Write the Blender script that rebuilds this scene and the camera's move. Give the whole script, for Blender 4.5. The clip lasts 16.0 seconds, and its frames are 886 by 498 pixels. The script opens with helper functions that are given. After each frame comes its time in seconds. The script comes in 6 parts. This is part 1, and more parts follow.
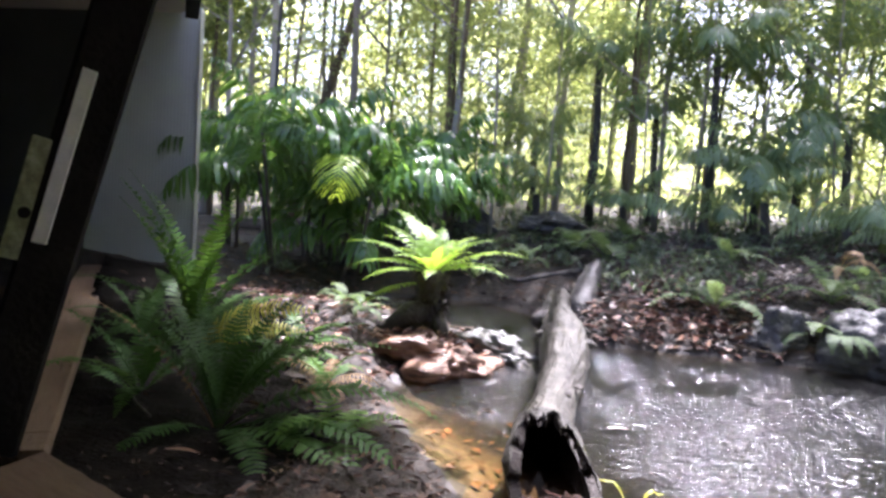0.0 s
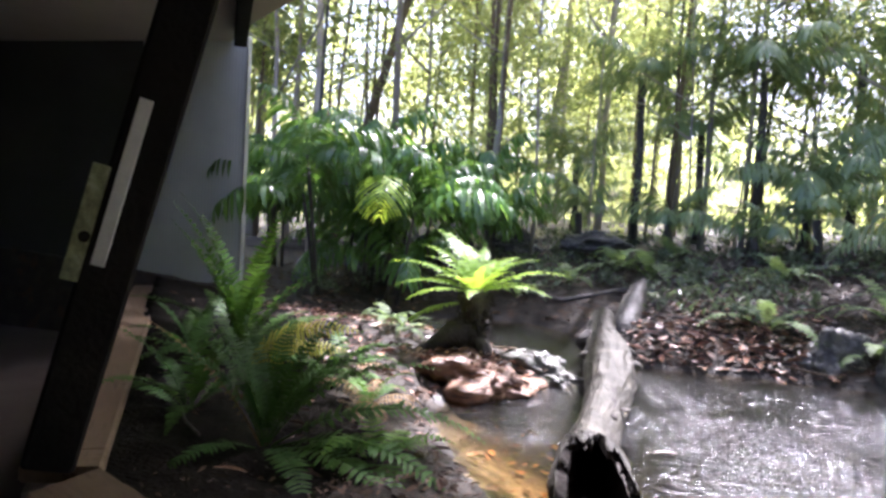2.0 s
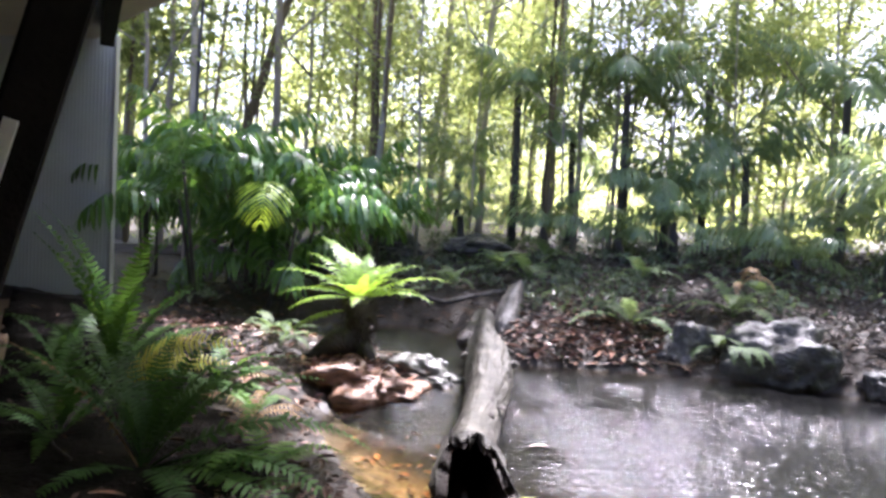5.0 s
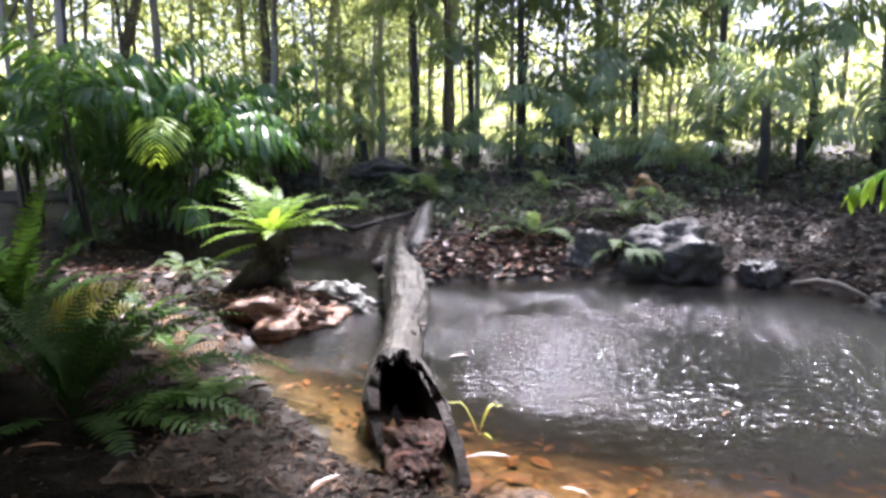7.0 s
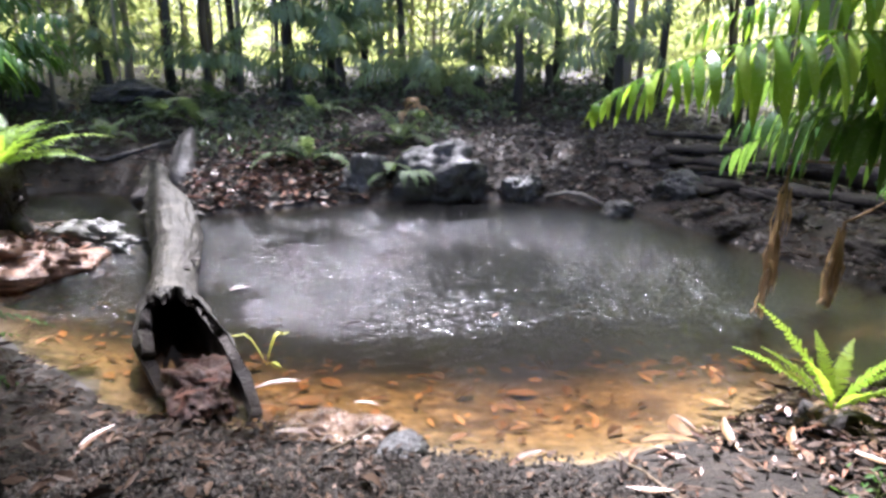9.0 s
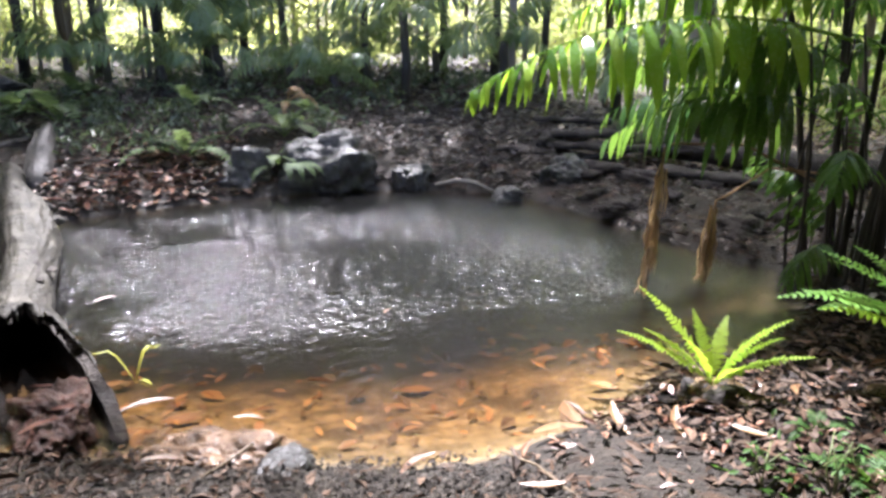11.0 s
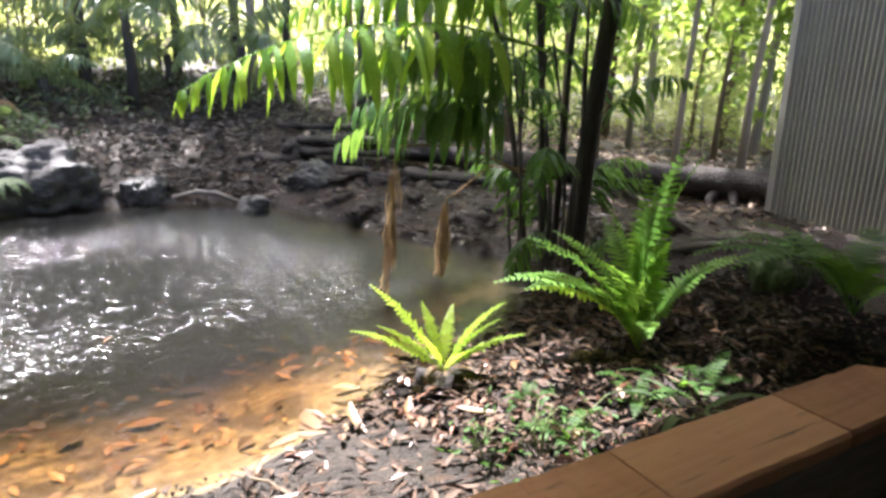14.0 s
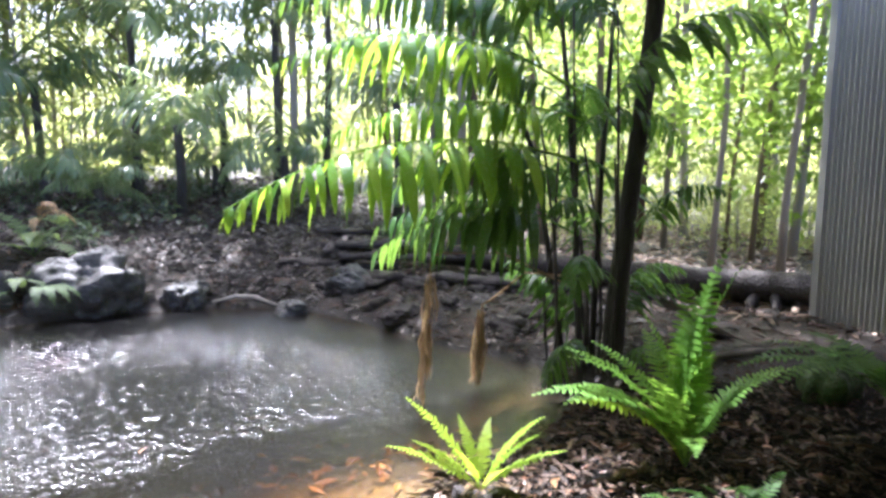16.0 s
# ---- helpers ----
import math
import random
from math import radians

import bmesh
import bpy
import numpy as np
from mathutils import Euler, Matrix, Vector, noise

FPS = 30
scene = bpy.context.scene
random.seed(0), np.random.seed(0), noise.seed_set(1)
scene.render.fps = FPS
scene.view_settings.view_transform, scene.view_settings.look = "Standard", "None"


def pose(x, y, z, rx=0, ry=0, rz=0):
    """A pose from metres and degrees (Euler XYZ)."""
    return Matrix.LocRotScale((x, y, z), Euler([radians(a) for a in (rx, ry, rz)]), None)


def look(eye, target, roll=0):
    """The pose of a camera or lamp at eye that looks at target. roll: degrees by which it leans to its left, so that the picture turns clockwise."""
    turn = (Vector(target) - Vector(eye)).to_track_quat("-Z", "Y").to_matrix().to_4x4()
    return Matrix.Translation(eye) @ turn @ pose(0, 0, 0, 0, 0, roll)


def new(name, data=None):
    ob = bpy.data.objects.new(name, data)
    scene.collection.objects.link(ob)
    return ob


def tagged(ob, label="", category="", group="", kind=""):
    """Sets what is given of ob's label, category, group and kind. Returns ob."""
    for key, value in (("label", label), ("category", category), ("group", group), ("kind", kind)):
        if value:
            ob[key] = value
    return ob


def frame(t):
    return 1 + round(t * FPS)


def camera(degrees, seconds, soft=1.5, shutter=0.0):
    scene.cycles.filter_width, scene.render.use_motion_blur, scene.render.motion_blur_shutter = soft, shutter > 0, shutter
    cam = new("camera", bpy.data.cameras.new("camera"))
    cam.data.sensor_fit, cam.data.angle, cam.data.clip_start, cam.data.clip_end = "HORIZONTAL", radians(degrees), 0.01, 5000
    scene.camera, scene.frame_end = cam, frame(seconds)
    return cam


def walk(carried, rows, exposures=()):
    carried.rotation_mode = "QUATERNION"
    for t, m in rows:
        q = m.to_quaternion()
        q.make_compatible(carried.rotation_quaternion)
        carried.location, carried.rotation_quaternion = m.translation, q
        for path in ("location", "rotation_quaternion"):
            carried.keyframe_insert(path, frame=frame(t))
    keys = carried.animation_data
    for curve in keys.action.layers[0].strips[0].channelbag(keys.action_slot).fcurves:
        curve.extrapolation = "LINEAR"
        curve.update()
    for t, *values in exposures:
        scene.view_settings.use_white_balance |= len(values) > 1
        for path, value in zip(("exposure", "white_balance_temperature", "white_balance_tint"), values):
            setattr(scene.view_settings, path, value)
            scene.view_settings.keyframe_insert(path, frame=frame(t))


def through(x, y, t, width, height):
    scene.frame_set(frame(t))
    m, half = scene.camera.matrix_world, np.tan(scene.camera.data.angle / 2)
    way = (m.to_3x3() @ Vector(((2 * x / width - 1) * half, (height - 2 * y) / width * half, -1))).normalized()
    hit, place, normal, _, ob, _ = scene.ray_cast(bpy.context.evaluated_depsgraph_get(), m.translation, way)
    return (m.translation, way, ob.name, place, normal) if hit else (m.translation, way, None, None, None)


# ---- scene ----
cam = camera(68.2, 16.0, 3.0)
PATH = [
    (0, (0.407, 0.260, 1.085), (0.059, 2.628, 0.901), 3.8),
    (0.5, (0.395, 0.262, 1.085), (-0.020, 2.615, 0.859), 3.9),
    (1, (0.394, 0.268, 1.081), (-0.083, 2.605, 0.823), 3.7),
    (1.5, (0.402, 0.271, 1.081), (-0.070, 2.614, 0.859), 3.2),
    (2, (0.402, 0.253, 1.090), (-0.100, 2.598, 0.967), 3.3),
    (2.5, (0.402, 0.242, 1.093), (-0.104, 2.586, 0.990), 3.2),
    (3, (0.403, 0.245, 1.096), (-0.070, 2.597, 1.025), 2.6),
    (3.5, (0.426, 0.242, 1.128), (0.079, 2.616, 1.177), 2.8),
    (4, (0.432, 0.230, 1.133), (0.256, 2.622, 1.207), 4.0),
    (4.2, (0.434, 0.224, 1.132), (0.295, 2.620, 1.164), 4.4),
    (6.3, (0.418, 0.031, 1.177), (0.427, 2.418, 0.926), 0.3),
    (6.5, (0.419, 0.028, 1.175), (0.445, 2.408, 0.872), -0.1),
    (7, (0.385, 0.062, 1.164), (0.646, 2.418, 0.788), -0.4),
    (7.5, (0.355, 0.084, 1.156), (0.785, 2.387, 0.634), -0.4),
    (8, (0.365, 0.082, 1.147), (1.048, 2.298, 0.529), 0.3),
    (8.5, (0.376, 0.078, 1.145), (1.252, 2.221, 0.512), 0.1),
    (9, (0.378, 0.074, 1.141), (1.394, 2.153, 0.506), 0.3),
    (9.2, (0.379, 0.072, 1.141), (1.459, 2.119, 0.505), 0.6),
    (11.3, (0.497, 0.138, 1.132), (1.894, 1.966, 0.449), 0.3),
    (11.5, (0.504, 0.137, 1.126), (1.960, 1.918, 0.439), 0.7),
    (12, (0.500, 0.125, 1.132), (2.045, 1.832, 0.454), 0.9),
    (12.5, (0.518, 0.125, 1.122), (2.146, 1.750, 0.434), 0.8),
    (13, (0.544, 0.113, 1.115), (2.279, 1.633, 0.454), 1.0),
    (13.5, (0.572, 0.094, 1.112), (2.408, 1.498, 0.464), 0.8),
    (14, (0.601, 0.065, 1.109), (2.518, 1.361, 0.472), 1.1),
    (14.5, (0.599, 0.061, 1.117), (2.526, 1.378, 0.557), 0.6),
    (15, (0.593, 0.060, 1.121), (2.522, 1.387, 0.593), 0.1),
    (15.5, (0.592, 0.056, 1.135), (2.516, 1.424, 0.709), 0.2),
    (16, (0.592, 0.067, 1.154), (2.489, 1.508, 0.870), 0.3),
]
EXPOSURES = [(0.0, 2.96, 5600, 28), (4.0, 3.0, 5650, 27), (7.0, 2.56, 5650, 25), (9.0, 2.5, 5550, 23), (12.0, 2.62, 5800, 20), (14.5, 2.95, 5900, 20), (16.0, 3.0, 5450, 22)]
walk(cam, [(t, look(eye, target, roll)) for t, eye, target, roll in PATH], EXPOSURES)

# ---- light ----
SUN_AZ, SUN_EL = 22.0, 62.0          # degrees east of +y, above the horizon
world = bpy.data.worlds.new("sky")
scene.world = world
world.use_nodes = True
wn = world.node_tree.nodes
sky = wn.new("ShaderNodeTexSky")
sky.sky_type, sky.sun_disc = "NISHITA", False
sky.sun_elevation, sky.sun_rotation = radians(SUN_EL), radians(SUN_AZ)
sky.air_density, sky.dust_density = 1.0, 6.0
world.node_tree.links.new(sky.outputs[0], wn["Background"].inputs[0])
wn["Background"].inputs[1].default_value = 0.1
sun_lamp = bpy.data.lights.new("sun", "SUN")
sun_lamp.energy, sun_lamp.angle, sun_lamp.color = 4.4, radians(0.6), (1.0, 0.95, 0.86)
sun_dir = Vector((math.sin(radians(SUN_AZ)) * math.cos(radians(SUN_EL)), math.cos(radians(SUN_AZ)) * math.cos(radians(SUN_EL)), math.sin(radians(SUN_EL))))
sun_ob = new("sun", sun_lamp)
sun_ob.matrix_world = look(sun_dir * 40, (0, 0, 0))


# ---- materials ----
def material(name, colors, scale=6.0, rough=0.6, bump=0.3, bump_scale=40.0, spec=0.5, metal=0.0, through=None, spread=0.0, island=False, each=False, stretch=(1, 1, 1), wear=None):
    """A surface whose colour runs through the given colours by noise at two scales, with relief, and light shining through where asked."""
    m = bpy.data.materials.new(name)
    m.use_nodes = True
    nt = m.node_tree
    n, link = nt.nodes, nt.links.new
    bsdf, out = n["Principled BSDF"], n["Material Output"]
    co = n.new("ShaderNodeTexCoord")
    mp = n.new("ShaderNodeMapping")
    mp.inputs["Scale"].default_value = stretch
    link(co.outputs["Object"], mp.inputs[0])
    a = n.new("ShaderNodeTexNoise")
    a.inputs["Scale"].default_value, a.inputs["Detail"].default_value, a.inputs["Roughness"].default_value = scale, 6.0, 0.65
    link(mp.outputs[0], a.inputs["Vector"])
    b = n.new("ShaderNodeTexNoise")
    b.inputs["Scale"].default_value, b.inputs["Detail"].default_value = bump_scale, 5.0
    link(mp.outputs[0], b.inputs["Vector"])
    fac = n.new("ShaderNodeMath")
    fac.operation = "MULTIPLY_ADD"
    link(a.outputs["Fac"], fac.inputs[0])
    fac.inputs[1].default_value, fac.inputs[2].default_value = 1.6, -0.3
    last = fac.outputs[0]
    if island or each:
        src = n.new("ShaderNodeNewGeometry").outputs["Random Per Island"] if island else n.new("ShaderNodeObjectInfo").outputs["Random"]
        mix = n.new("ShaderNodeMix")
        mix.inputs[0].default_value = 0.75 if island else 0.5
        link(last, mix.inputs[2]), link(src, mix.inputs[3])
        last = mix.outputs[0]
    ramp = n.new("ShaderNodeValToRGB")
    el = ramp.color_ramp.elements
    while len(el) < len(colors):
        el.new(0.5)
    for k, c in enumerate(colors):
        el[k].position, el[k].color = 0.12 + 0.76 * k / max(1, len(colors) - 1), (*c, 1)
    link(last, ramp.inputs[0])
    tone = ramp.outputs[0]
    if wear:
        w = n.new("ShaderNodeTexNoise")
        w.inputs["Scale"].default_value, w.inputs["Detail"].default_value = wear[1], 8.0
        link(mp.outputs[0], w.inputs["Vector"])
        cut = n.new("ShaderNodeMapRange")
        cut.inputs[1].default_value, cut.inputs[2].default_value = wear[2], wear[2] + 0.08
        link(w.outputs["Fac"], cut.inputs[0])
        wm = n.new("ShaderNodeMix")
        wm.data_type = "RGBA"
        link(cut.outputs[0], wm.inputs[0]), link(tone, wm.inputs[6])
        wm.inputs[7].default_value = (*wear[0], 1)
        tone = wm.outputs[2]
    link(tone, bsdf.inputs["Base Color"])
    rr = n.new("ShaderNodeMapRange")
    rr.inputs[3].default_value, rr.inputs[4].default_value = max(0.05, rough - 0.12), min(1, rough + 0.15)
    link(b.outputs["Fac"], rr.inputs[0])
    link(rr.outputs[0], bsdf.inputs["Roughness"])
    bsdf.inputs["Metallic"].default_value, bsdf.inputs["Specular IOR Level"].default_value = metal, spec
    if bump:
        bp = n.new("ShaderNodeBump")
        bp.inputs["Strength"].default_value, bp.inputs["Distance"].default_value = bump, 0.02
        add = n.new("ShaderNodeMath")
        link(a.outputs["Fac"], add.inputs[0]), link(b.outputs["Fac"], add.inputs[1])
        link(add.outputs[0], bp.inputs["Height"])
        link(bp.outputs[0], bsdf.inputs["Normal"])
    if through:
        tr = n.new("ShaderNodeBsdfTranslucent")
        hue = n.new("ShaderNodeMix")
        hue.data_type, hue.blend_type = "RGBA", "MIX"
        hue.inputs[0].default_value = 0.35
        hue.inputs[6].default_value = (*through, 1)
        link(tone, hue.inputs[7])
        link(hue.outputs[2], tr.inputs[0])
        ms = n.new("ShaderNodeMixShader")
        ms.inputs[0].default_value = spread or 0.45
        link(bsdf.outputs[0], ms.inputs[1]), link(tr.outputs[0], ms.inputs[2])
        link(ms.outputs[0], out.inputs[0])
    return m


def water_material():
    """Clear brown pond water: tinted where one looks in, mirror-bright at a slant, pocked by small ripples."""
    m = bpy.data.materials.new("pond_water")
    m.use_nodes = True
    nt = m.node_tree
    n, link = nt.nodes, nt.links.new
    n.remove(n["Principled BSDF"])
    co = n.new("ShaderNodeTexCoord")
    heights = []
    for scale, weight, stretch in ((20.0, 0.42, (1.0, 1.5, 1.0)), (42.0, 0.42, (1.0, 1.3, 1.0)), (80.0, 0.2, (1, 1, 1))):
        mp = n.new("ShaderNodeMapping")
        mp.inputs["Scale"].default_value, mp.inputs["Rotation"].default_value = stretch, (0, 0, radians(-24))
        t = n.new("ShaderNodeTexNoise")
        t.inputs["Scale"].default_value, t.inputs["Detail"].default_value = scale, 2.0
        mu = n.new("ShaderNodeMath")
        mu.operation, mu.inputs[1].default_value = "MULTIPLY", weight
        link(co.outputs["Object"], mp.inputs[0]), link(mp.outputs[0], t.inputs["Vector"]), link(t.outputs["Fac"], mu.inputs[0])
        heights.append(mu.outputs[0])
    s1, s2 = n.new("ShaderNodeMath"), n.new("ShaderNodeMath")
    link(heights[0], s1.inputs[0]), link(heights[1], s1.inputs[1]), link(s1.outputs[0], s2.inputs[0]), link(heights[2], s2.inputs[1])
    bp = n.new("ShaderNodeBump")
    gust, calm = n.new("ShaderNodeTexNoise"), n.new("ShaderNodeMapRange")
    gust.inputs["Scale"].default_value, gust.inputs["Detail"].default_value = 1.1, 3.0
    calm.inputs[1].default_value, calm.inputs[2].default_value, calm.inputs[3].default_value, calm.inputs[4].default_value = 0.4, 0.62, 0.5, 1.0
    link(co.outputs["Object"], gust.inputs["Vector"]), link(gust.outputs["Fac"], calm.inputs[0])
    off = n.new("ShaderNodeVectorMath")       # distance out from the sheltered near shore
    off.operation, off.inputs[1].default_value = "DOT_PRODUCT", (0.463, 0.886, 0.0)
    lee, far_out, product, both = n.new("ShaderNodeMapRange"), n.new("ShaderNodeMapRange"), n.new("ShaderNodeMath"), n.new("ShaderNodeMath")
    lee.inputs[1].default_value, lee.inputs[2].default_value, lee.inputs[3].default_value = 2.55, 3.25, 0.1
    far_out.inputs[1].default_value, far_out.inputs[2].default_value, far_out.inputs[3].default_value, far_out.inputs[4].default_value = 4.3, 5.6, 1.0, 0.6
    product.operation = both.operation = "MULTIPLY"
    link(co.outputs["Object"], off.inputs[0]), link(off.outputs["Value"], lee.inputs[0]), link(off.outputs["Value"], far_out.inputs[0])
    link(lee.outputs[0], product.inputs[0]), link(far_out.outputs[0], product.inputs[1]), link(product.outputs[0], both.inputs[0]), link(calm.outputs[0], both.inputs[1])
    link(both.outputs[0], bp.inputs["Strength"])
    bp.inputs["Distance"].default_value = 0.027
    link(s2.outputs[0], bp.inputs["Height"])
    fr = n.new("ShaderNodeFresnel")
    fr.inputs["IOR"].default_value = 1.37
    link(bp.outputs[0], fr.inputs["Normal"])
    gl, tr, ms = n.new("ShaderNodeBsdfGlossy"), n.new("ShaderNodeBsdfTransparent"), n.new("ShaderNodeMixShader")
    gl.inputs["Roughness"].default_value = 0.13
    gl.inputs[0].default_value = (0.88, 0.88, 0.88, 1)
    link(bp.outputs[0], gl.inputs["Normal"])
    deep, murk = n.new("ShaderNodeAttribute"), n.new("ShaderNodeValToRGB")     # light dies away with depth
    deep.attribute_name = "depth"
    for k, (at, c) in enumerate(((0.0, (0.97, 0.92, 0.82)), (0.22, (0.74, 0.6, 0.4)), (0.55, (0.36, 0.29, 0.2)), (1.0, (0.13, 0.11, 0.09)))):
        e = murk.color_ramp.elements[k] if k < 2 else murk.color_ramp.elements.new(at)
        e.position, e.color = at, (*c, 1)
    link(deep.outputs["Fac"], murk.inputs[0]), link(murk.outputs[0], tr.inputs[0])
    link(fr.outputs[0], ms.inputs[0]), link(tr.outputs[0], ms.inputs[1]), link(gl.outputs[0], ms.inputs[2])
    link(ms.outputs[0], n["Material Output"].inputs[0])
    return m


SOIL = material("wet_soil", [(0.018, 0.015, 0.012), (0.034, 0.028, 0.022), (0.06, 0.049, 0.038)], 9.0, 0.6, 1.0, 90, 0.25, wear=((0.06, 0.035, 0.02), 7.0, 0.57))
WATER = water_material()
LITTER = material("leaf_litter", [(0.02, 0.014, 0.011), (0.05, 0.033, 0.022), (0.08, 0.051, 0.034), (0.125, 0.083, 0.056)], 9, 0.6, 0.2, 60, 0.2, island=True)
# soil taken to near black; the shelter's shade is put into its colour
SHADE_SOIL = material("shade_darkened_soil", [(0.003, 0.0025, 0.002), (0.006, 0.005, 0.004), (0.014, 0.011, 0.008)], 9.0, 0.85, 1.0, 60, 0.08)
GRAVEL = material("fine_gravel", [(0.024, 0.021, 0.018), (0.06, 0.052, 0.044), (0.125, 0.108, 0.09)], 20, 0.5, 0.2, 60, 0.4, island=True)
MULCH = material("grey_mulch", [(0.045, 0.038, 0.032), (0.085, 0.072, 0.06), (0.13, 0.11, 0.092), (0.19, 0.165, 0.14)], 9, 0.5, 0.2, 60, 0.35, island=True)
# litter lightened so the grove floor carries sunlight in its colour
SUNLIT_LITTER = material("sunlit_pale_litter", [(0.12, 0.085, 0.06), (0.24, 0.17, 0.125), (0.36, 0.27, 0.21), (0.45, 0.36, 0.3)], 9, 0.6, 0.2, 60, 0.3, island=True)
RED_LITTER = material("russet_litter", [(0.055, 0.029, 0.02), (0.125, 0.058, 0.037), (0.21, 0.105, 0.064), (0.29, 0.19, 0.125)], 9, 0.35, 0.2, 60, 0.5, island=True)
DEAD_LEAF = material("fallen_leaf", [(0.1, 0.045, 0.022), (0.16, 0.085, 0.04), (0.24, 0.155, 0.075)], 12, 0.35, 0.2, 60, 0.5, each=True)
WET_LEAF = material("wet_red_leaf", [(0.06, 0.028, 0.02), (0.11, 0.05, 0.034), (0.17, 0.085, 0.055)], 12, 0.7, 0.2, 60, 0.15, each=True)
HEAP = material("sodden_leaf_heap", [(0.02, 0.011, 0.008), (0.055, 0.023, 0.014), (0.13, 0.055, 0.032)], 22, 0.35, 1.0, 50, 0.5)
ROCK = material("wet_rock", [(0.016, 0.0155, 0.015), (0.042, 0.041, 0.039), (0.1, 0.098, 0.093)], 12, 0.42, 1.0, 45, 0.5, wear=((0.03, 0.032, 0.022), 6, 0.55))
# palest streaks put the wet highlights into the brown rock's colour
ROOT_ROCK = material("brown_rock", [(0.03, 0.016, 0.01), (0.11, 0.055, 0.03), (0.2, 0.11, 0.065), (0.3, 0.205, 0.145)], 9, 0.38, 1.0, 30, 0.4, stretch=(1, 1, 3.5), wear=((0.04, 0.022, 0.014), 5, 0.57))
SHORE_ROCK = material("wet_tan_rock", [(0.07, 0.04, 0.022), (0.16, 0.1, 0.058), (0.3, 0.2, 0.13)], 14, 0.22, 1.0, 40, 0.6)
GREY_ROOT = material("pale_wet_rock", [(0.03, 0.03, 0.024), (0.085, 0.084, 0.07), (0.18, 0.172, 0.145)], 9, 0.35, 1.0, 40, 0.5, stretch=(1, 1, 2.5), wear=((0.045, 0.05, 0.03), 7, 0.55))
BARK_GREY = material("weathered_log", [(0.011, 0.01, 0.0085), (0.03, 0.027, 0.021), (0.054, 0.049, 0.038), (0.098, 0.089, 0.07)], 8, 0.58, 1.0, 45, 0.25, stretch=(1, 0.7, 1), wear=((0.022, 0.019, 0.014), 9, 0.53))
BARK_DARK = material("dark_bark", [(0.022, 0.02, 0.018), (0.05, 0.045, 0.04), (0.1, 0.09, 0.08)], 8, 0.6, 0.8, 40, 0.4, stretch=(1, 1, 0.3))
SUNK = material("sunken_leaf", [(0.035, 0.022, 0.012), (0.085, 0.045, 0.02), (0.17, 0.08, 0.032), (0.3, 0.17, 0.06)], 9, 0.5, 0.1, 50, 0.3, island=True)
BARK_PALE = material("pale_bark", [(0.15, 0.125, 0.1), (0.28, 0.24, 0.2), (0.45, 0.4, 0.34)], 6, 0.65, 0.6, 40, 0.3, stretch=(1, 1, 0.25), each=True)
BARK_OLIVE = material("olive_brown_bark", [(0.07, 0.05, 0.03), (0.14, 0.105, 0.065), (0.24, 0.185, 0.125)], 7, 0.65, 0.7, 40, 0.3, stretch=(1, 1, 0.3), each=True)
# grey-brown bark lightened so that haze on the far trunks is in its colour
BARK_MID = material("grey_brown_bark", [(0.13, 0.12, 0.1), (0.23, 0.21, 0.18), (0.35, 0.32, 0.28)], 7, 0.6, 0.7, 40, 0.35, stretch=(1, 1, 0.3), each=True)
CHAR = material("rotten_wood", [(0.012, 0.01, 0.009), (0.03, 0.024, 0.02), (0.06, 0.05, 0.04)], 10, 0.7, 0.9, 50, 0.3)
FERN = material("fern_green", [(0.07, 0.17, 0.03), (0.13, 0.28, 0.04), (0.2, 0.38, 0.07)], 12, 0.4, 0.2, 80, 0.5, through=(0.35, 0.6, 0.05), spread=0.5, each=True)
FERN_BANK = material("grey_green_fern", [(0.06, 0.09, 0.045), (0.1, 0.15, 0.07), (0.17, 0.22, 0.11)], 12, 0.55, 0.2, 80, 0.25, through=(0.28, 0.4, 0.1), spread=0.4, each=True)
# the yellow brightness of sunlit fronds is put into this green
FERN_LIME = material("sunlit_lime_green", [(0.2, 0.34, 0.035), (0.3, 0.47, 0.045), (0.4, 0.54, 0.06)], 12, 0.4, 0.2, 80, 0.5, through=(0.68, 0.86, 0.06), spread=0.55, each=True)
FERN_SPRAY = material("tree_fern_green", [(0.1, 0.2, 0.025), (0.18, 0.31, 0.035), (0.28, 0.42, 0.05)], 12, 0.4, 0.2, 80, 0.5, through=(0.5, 0.68, 0.05), spread=0.5, each=True)
# fern green darkened; the shade by the low wall is in its colour
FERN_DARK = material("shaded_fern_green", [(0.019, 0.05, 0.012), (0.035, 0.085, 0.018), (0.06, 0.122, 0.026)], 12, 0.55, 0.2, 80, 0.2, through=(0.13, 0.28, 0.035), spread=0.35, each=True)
# FERN at about half brightness, part shade put into the colour
FERN_MID = material("mid_fern_green", [(0.035, 0.085, 0.018), (0.06, 0.14, 0.026), (0.1, 0.2, 0.04)], 12, 0.5, 0.2, 80, 0.3, through=(0.22, 0.42, 0.04), spread=0.42, each=True)
FERN_YELLOW = material("yellowed_fern", [(0.2, 0.24, 0.035), (0.32, 0.35, 0.05), (0.42, 0.36, 0.06)], 12, 0.45, 0.2, 80, 0.4, through=(0.6, 0.5, 0.06), spread=0.45)
DRY = material("dry_frond", [(0.16, 0.1, 0.05), (0.32, 0.21, 0.11), (0.46, 0.34, 0.2)], 14, 0.6, 0.3, 60, 0.3, through=(0.4, 0.28, 0.12), spread=0.3, stretch=(1, 1, 0.3))
